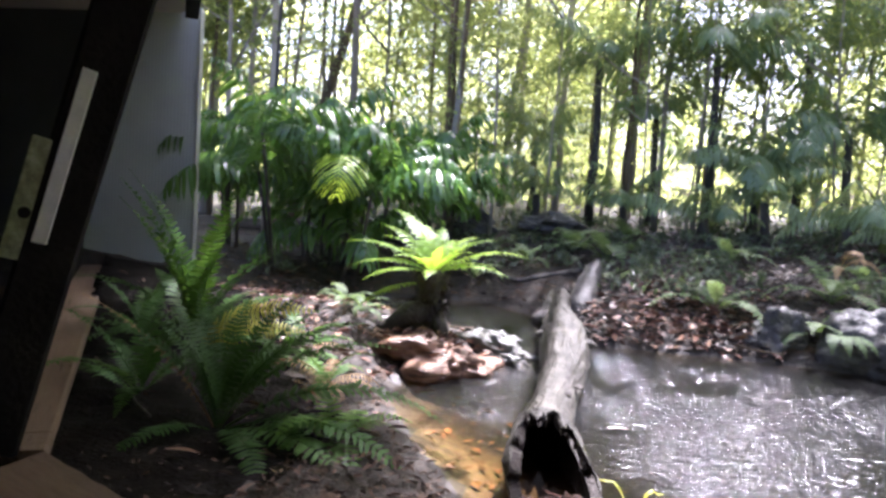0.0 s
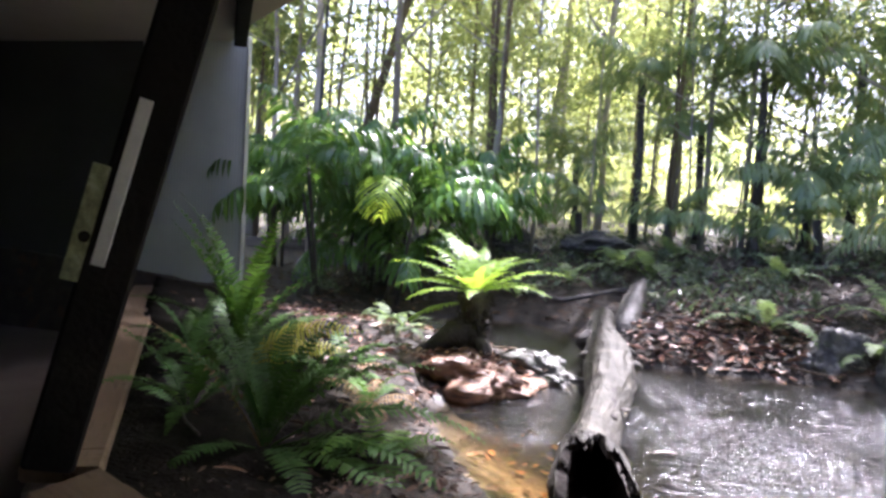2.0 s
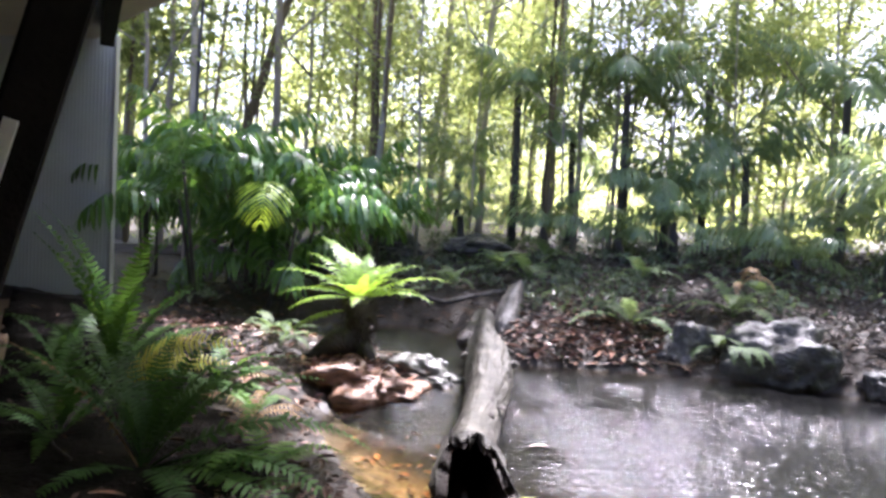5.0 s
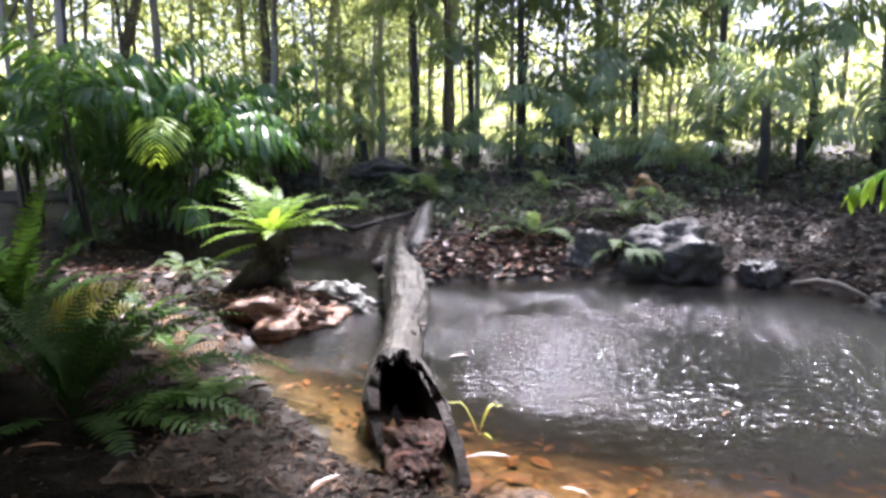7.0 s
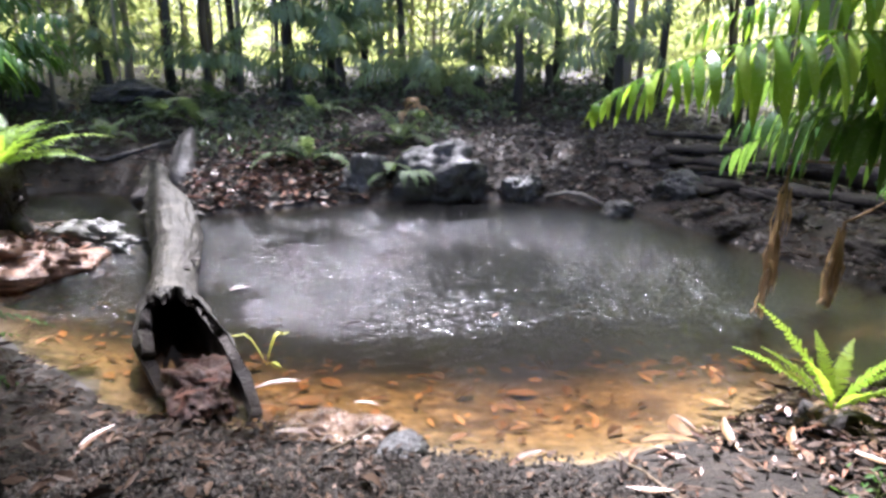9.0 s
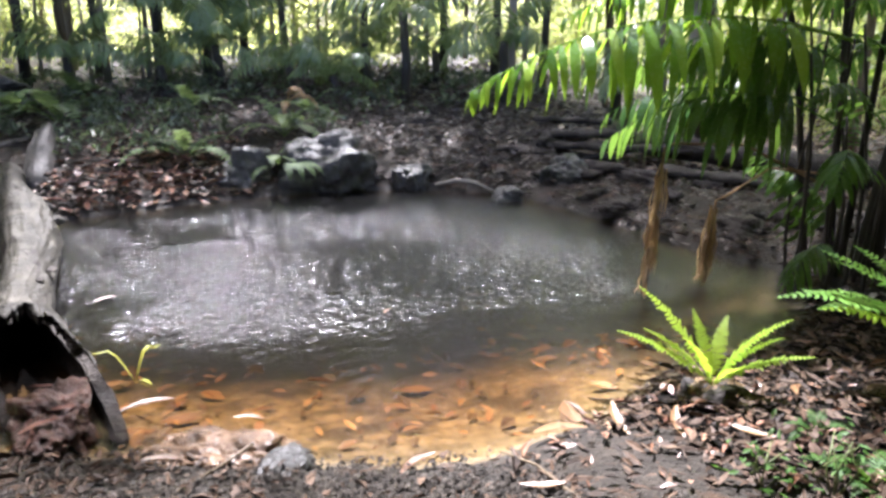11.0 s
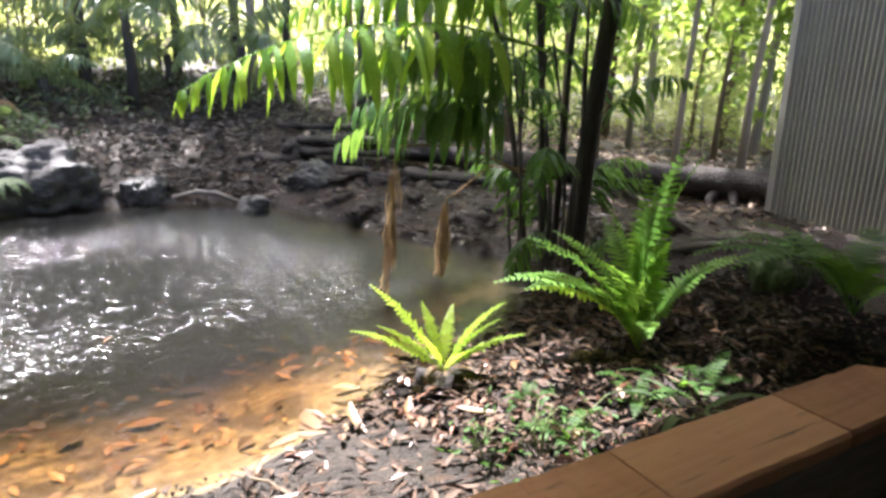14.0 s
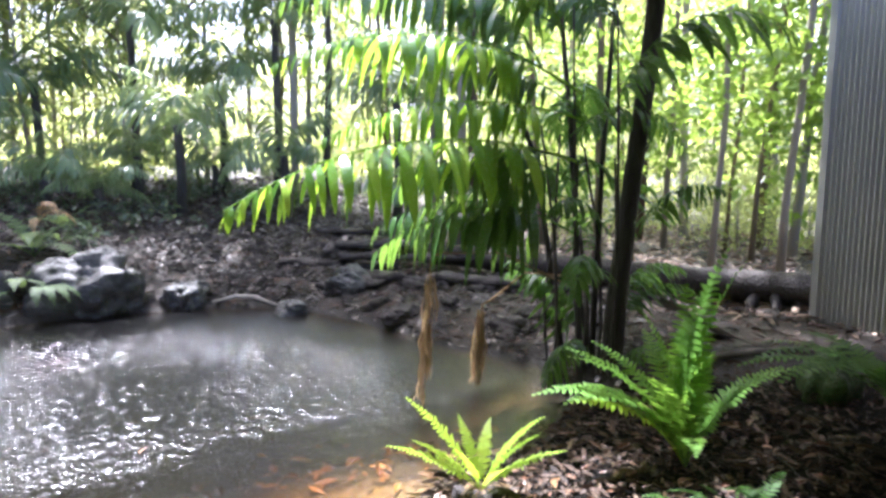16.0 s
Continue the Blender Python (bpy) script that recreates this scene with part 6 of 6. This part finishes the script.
thing("curved_root", Shell().tube([(3.72, 4.86, 0.05), (3.85, 4.72, 0.10), (3.95, 4.6, 0.09), (4.05, 4.42, 0.02)], [0.012, 0.02, 0.022, 0.014], 7, 0.2).mesh("curved_root", BARK_MID), "curved dark root on the waterline", "root")
for pts in (((-0.15, 7.9, 0.42), (-0.6, 8.0, 0.5), (-1.2, 8.3, 0.62)), ((0.9, 7.6, 0.36), (0.2, 7.5, 0.4), (-0.5, 7.9, 0.48))):
    pts = [(x, y, ground_at(x, y) + 0.02) for x, y, z in pts]
    fallen("fallen_branch", pts, [0.03, 0.028, 0.015], BARK_DARK, "thin dark fallen branch on the bank", 0.25, 7)
twig_me = [Shell().tube([(-0.2, 0, 0), (-0.05, 0.015, 0.008), (0.08, -0.01, 0.004), (0.22, 0.02, 0)], [0.006, 0.006, 0.005, 0.003], 5, 0.2).mesh("fallen_twig", m) for m in (BARK_OLIVE, CHAR, BARK_DARK)]
tw = random.Random(90)
made = 0
while made < 90:
    x, y = tw.uniform(-2.4, 5.6), tw.uniform(0.4, 8.5)
    if float(shore_gap(np.array(x), np.array(y))) < 0.08 or min((x + 0.93) * 0.463 + (y - 1.89) * 0.886, (x + 0.93) * 0.845 + (y - 1.89) * 0.535) < 0.1:
        continue
    thing("fallen_twig", twig_me[made % 3], "short bare twig lying on the leaf litter", "twig", pose(x, y, ground_at(x, y) + 0.015, tw.uniform(-8, 8), tw.uniform(-6, 6), tw.uniform(0, 360)) @ Matrix.Scale(tw.uniform(0.35, 1.0) if y < 2.5 else tw.uniform(0.5, 1.5), 4), "fallen twigs")
    made += 1
# pale thing in the clearing: an unidentified bright patch built as an invented tank
wb = Vector(dict(zip("xyz", (-0.55, 20.4, 0))).values())
wb.z = ground_at(wb.x, wb.y)
box_ob = thing("white_object", None, "small pale white object standing in the clearing among trees", "tank", Matrix.Translation(wb))
part("body", Shell().tube([(0, 0, 0), (0, 0, 0.06), (0, 0, 1.5), (0, 0, 1.62), (0, 0, 1.7)], [0.3, 0.32, 0.32, 0.26, 0.1], 20).mesh("body", WHITE), box_ob)
part("lid", Shell().tube([(0, 0, 1.69), (0, 0, 1.76)], [0.12, 0.11], 14).mesh("lid", WHITE), box_ob)

# ---- leaves on the ground and water ----
lr = random.Random(41)


def litter(name, mat, count, region, label, sizes, gap):
    s = Shell()
    done = 0
    while done < count:
        x, y = region(lr)
        d = float(shore_gap(np.array(x), np.array(y)))
        if d < gap or (min((x + 0.93) * 0.463 + (y - 1.89) * 0.886, (x + 0.93) * 0.845 + (y - 1.89) * 0.535) < 0.02 and x < 3.6 and y < 5.5):
            continue
        if (((x + 0.93) * 0.845 + (y - 1.89) * 0.535 < 0.9 and x < -0.45) or (x < 0.1 and (x + 0.93) * 0.463 + (y - 1.89) * 0.886 < 0.4) or (0.9 < x < 1.9 and y < 1.75 and 0.62 * lr.random() > 0.2)) and lr.random() < 0.9:      # litter thinned on the shade-dark soil and over the near gravel
            continue
        ll = lr.uniform(*sizes)
        leaf_card(s, (x, y, max(ground_at(x, y), -0.3) + lr.uniform(0.008, 0.03)), lr.uniform(0, 360), lr.uniform(-22, 22), lr.uniform(-28, 28), ll, ll * lr.uniform(0.2, 0.42), lr.uniform(-0.1, 0.25))
        done += 1
    thing(name, s.mesh(name, mat, False), label, "leaf litter", kind="stuff")


litter("fine_litter", LITTER, 11000, lambda r: (r.uniform(-3.0, 5.6), r.uniform(0.2, 8.0)), "fine dark leaf fragments and twigs over the soil", (0.012, 0.045), 0.02)
litter("leaf_litter", LITTER, 8000, lambda r: (r.uniform(-3.2, 6.5), r.uniform(0.2, 9.5)), "brown fallen leaves strewn over the wet soil", (0.03, 0.085), 0.03)
litter("near_leaf_litter", LITTER, 5000, lambda r: (r.uniform(-0.9, 4.2), r.uniform(-0.2, 3.0)), "small brown fallen leaves and twigs on the near bank", (0.012, 0.045), 0.02)
litter("russet_litter", RED_LITTER, 700, lambda r: (r.gauss(1.6, 0.55), r.gauss(5.95, 0.4)), "russet fallen leaves heaped on the far shore", (0.05, 0.15), 0.0)
litter("mud_litter", RED_LITTER, 520, lambda r: (r.gauss(-1.3, 0.8), r.gauss(4.9, 0.9)), "russet leaves on the mud behind the tree fern", (0.05, 0.12), 0.0)
litter("bank_litter", RED_LITTER, 380, lambda r: (r.uniform(1.5, 3.4), r.uniform(0.2, 1.5)), "russet leaves on the near bank by the ferns", (0.025, 0.08), 0.0)
litter("damp_bank_litter", LITTER, 1500, lambda r: (r.uniform(1.5, 3.6), r.uniform(0.1, 1.5)), "damp brown leaves lying under the ferns by the board", (0.025, 0.075), 0.0)
litter("east_bank_litter", MULCH, 3400, lambda r: (r.uniform(3.6, 6.5), r.uniform(1.2, 6.5)), "dark wet leaves and bark scraps on the shaded bank", (0.03, 0.1), 0.0)
litter("mulch", MULCH, 11000, lambda r: (r.uniform(0.8, 8.5), r.uniform(4.0, 9.5)), "grey-brown rotting leaves covering the far bank", (0.04, 0.11), 0.05)
litter("grove_litter", SUNLIT_LITTER, 5200, lambda r: (r.uniform(5.2, 11.5), r.uniform(-0.8, 5.0)), "sunlit pale leaves on the ground beyond the log", (0.06, 0.15), 0.0)
s = Shell()
for i in range(2600):
    x, y = lr.uniform(-2.6, 6.5), lr.uniform(6.2, 11.0)
    if float(shore_gap(np.array(x), np.array(y))) < 0.6 or noise.noise((x * 1.3, y * 1.3, 0)) < -0.05:
        continue
    for q in range(4):
        leaf_card(s, (x + lr.gauss(0, 0.05), y + lr.gauss(0, 0.05), ground_at(x, y) + lr.uniform(0.04, 0.16)), lr.uniform(0, 360), lr.uniform(-65, 10), lr.uniform(-40, 40), lr.uniform(0.06, 0.13), lr.uniform(0.02, 0.045), 0.15)
thing("undergrowth", s.mesh("undergrowth", UNDER, False), "low grey-green undergrowth on the far bank", "undergrowth", kind="stuff")
s = Shell()
for i in range(19000):
    u, v = lr.uniform(0.9, 3.4), abs(lr.gauss(0.0, 0.3)) + 0.02
    x, y = -0.93 + 0.886 * u + 0.463 * v, 1.89 - 0.463 * u + 0.886 * v
    d = float(shore_gap(np.array(x), np.array(y)))
    if d < -0.05 or x > 1.6 + 0.3 * noise.noise((x * 4, y * 4, 0)):
        continue
    w = lr.uniform(0.003, 0.011)
    c, a = Vector((x, y, ground_at(x, y) + 0.012 + 0.3 * w)), lr.uniform(0, 3.14)
    e, f = Vector((math.cos(a), math.sin(a), 0)) * w, Vector((-math.sin(a), math.cos(a), 0)) * w * lr.uniform(0.6, 1)
    s.add([c + e, c + f, c - e, c - f, c + Vector((0, 0, w * lr.uniform(0.5, 0.9))), c - Vector((0, 0, w))], [(0, 1, 4), (1, 2, 4), (2, 3, 4), (3, 0, 4), (1, 0, 5), (2, 1, 5), (3, 2, 5), (0, 3, 5)])
thing("gravel", s.mesh("gravel", GRAVEL, False), "fine dark grey gravel on the near bank", "gravel", kind="stuff")
s = Shell()
done = 0
while done < 520:
    x, y = lr.uniform(-0.3, 3.2), lr.uniform(1.3, 4.4)
    d = float(shore_gap(np.array(x), np.array(y)))
    if d > -0.04 or lr.random() < max(0, (-d - 0.8) * 1.2):
        continue
    ll = lr.uniform(0.025, 0.085) if done % 7 else lr.uniform(0.08, 0.16)
    leaf_card(s, (x, y, ground_at(x, y) + 0.015), lr.uniform(0, 360), lr.uniform(-8, 8), lr.uniform(-10, 10), ll, ll * lr.uniform(0.22, 0.6), lr.uniform(0.02, 0.14))
    done += 1
thing("sunken_leaves", s.mesh("sunken_leaves", SUNK, False), "orange-brown leaves lying on the shallow pond bed", "leaf litter", kind="stuff")


def lone_leaf(x, y, z, ll, yaw, label, mat=DEAD_LEAF, tilt=0):
    s = Shell()
    ll *= 0.85
    n = 7
    verts = []
    for i in range(n + 1):
        k = i / n
        w = 0.1 * ll * math.sin(math.pi * min(0.97, 0.06 + 0.9 * k)) ** 0.8
        bend = 0.10 * ll * math.sin(math.pi * k)
        verts += [((k - 0.5) * ll, bend + w, 0.004 + 0.25 * w), ((k - 0.5) * ll, bend, 0.002), ((k - 0.5) * ll, bend - w, 0.004 + 0.25 * w)]
    s.add(verts, [(3 * i + j, 3 * i + j + 1, 3 * i + j + 4, 3 * i + j + 3) for i in range(n) for j in range(2)])
    thing("fallen_leaf", s.mesh("fallen_leaf", mat), label, "leaf", pose(x, y, z, 0, tilt, yaw), "large fallen leaves")


for x, y, ll, yaw in ((0.86, 3.53, 0.13, 10), (2.08, 5.62, 0.16, -25), (0.80, 2.33, 0.20, -5), (0.62, 5.55, 0.12, 40), (1.05, 2.05, 0.12, -40), (1.9, 2.6, 0.08, 30)):
    lone_leaf(x, y, 0.004, ll, yaw, "long yellow-tan leaf floating on the water")
for x, y, ll, yaw in ((1.33, 1.46, 0.16, 10), (1.62, 1.33, 0.12, 30), (1.78, 1.36, 0.22, -15), (1.95, 1.28, 0.18, 60), (2.02, 1.12, 0.17, 45), (0.22, 1.98, 0.18, 50), (0.75, 1.85, 0.14, -30), (1.16, 5.98, 0.18, 120), (1.85, 6.05, 0.2, 15), (2.3, 5.57, 0.15, 150), (1.45, 6.3, 0.16, 80), (-0.75, 2.3, 0.14, 10),
                      (2.1, 0.95, 0.15, 100), (2.45, 1.0, 0.14, 20), (1.5, 1.15, 0.14, 140), (0.9, 1.72, 0.12, 0)):
    lone_leaf(x, y, ground_at(x, y) + 0.025, ll, yaw, "long curled tan leaf lying on the bank", tilt=rng.uniform(-10, 10))
for k in range(13):
    lone_leaf(0.53 + rng.uniform(-0.09, 0.09), rng.uniform(2.2, 2.55), 0.05 + 0.003 * k, rng.uniform(0.08, 0.15), rng.uniform(0, 360), "red-brown leaf caught in the hollow log", WET_LEAF, rng.uniform(-6, 6))
thing("debris_mound", stone(rng, (0.125, 0.26, 0.12), HEAP, "debris_mound", 0.3, 0.5, 5), "sodden red-brown mound of debris filling the log mouth", "debris", pose(0.535, 2.36, -0.02, 0, 0, 8))
s = Shell()
for k in range(90):
    a, q = rng.uniform(0, 6.28), 0.85 * math.sqrt(rng.random())
    x, y, z = -0.30 + 0.46 * q * math.cos(a), 4.38 + 0.31 * q * math.sin(a), -0.05 + 0.3 * (0.86 * math.sqrt(1 - q * q) + 0.35) / 1.35
    ll = rng.uniform(0.04, 0.1)
    leaf_card(s, (x, y, z), rng.uniform(0, 360), rng.uniform(-30, 30), rng.uniform(-30, 30), ll, ll * rng.uniform(0.25, 0.42), 0.2)
thing("rock_litter", s.mesh("rock_litter", RED_LITTER, False), "wet russet leaves stuck to the brown boulder", "leaf litter", kind="stuff")
sprig = thing("water_sprig", None, "small yellow-green sprig standing in the water", "plant", pose(0.81, 2.60, -0.03))
for yaw, reach, high, bend in ((160, 0.13, 0.14, 0.3), (30, 0.13, 0.12, 0.6), (-75, 0.13, 0.04, 0.2)):
    s = Shell()
    pts = [Vector((reach * k, 0, high * math.sin(min(1.0, k * 1.3) * math.pi * (0.5 + 0.3 * bend)))) for k in (0, 0.2, 0.4, 0.6, 0.8, 1.0)]
    verts = [v for i, q in enumerate(pts) for v in (q + Vector((0, 0.009 * math.sin(0.4 + 0.5 * i), 0)), q + Vector((0, 0, -0.003)), q - Vector((0, 0.009 * math.sin(0.4 + 0.5 * i), 0)))]
    s.add(verts, [(3 * i + j, 3 * i + j + 1, 3 * i + j + 4, 3 * i + j + 3) for i in range(5) for j in range(2)])
    part("blade", s.mesh("blade", FERN_YELLOW), sprig, pose(0, 0, 0, 0, 0, yaw))

# ---- bricks of the footing, last ----
brick_me = Shell().box((0, -0.02, 0), (0.225, 0.012, 0.072), 0.004).mesh("brick", BRICK, False)
for row in range(5):
    for i in range(22):
        x = 0.35 + i * 0.236 + (0.118 if row % 2 else 0)
        if x + 0.23 < LW_X1 - LW_X0 - 0.04:
            part("brick", brick_me, wall_n, pose(x, -0.012, FLOOR_Z + 0.008 + row * 0.084))
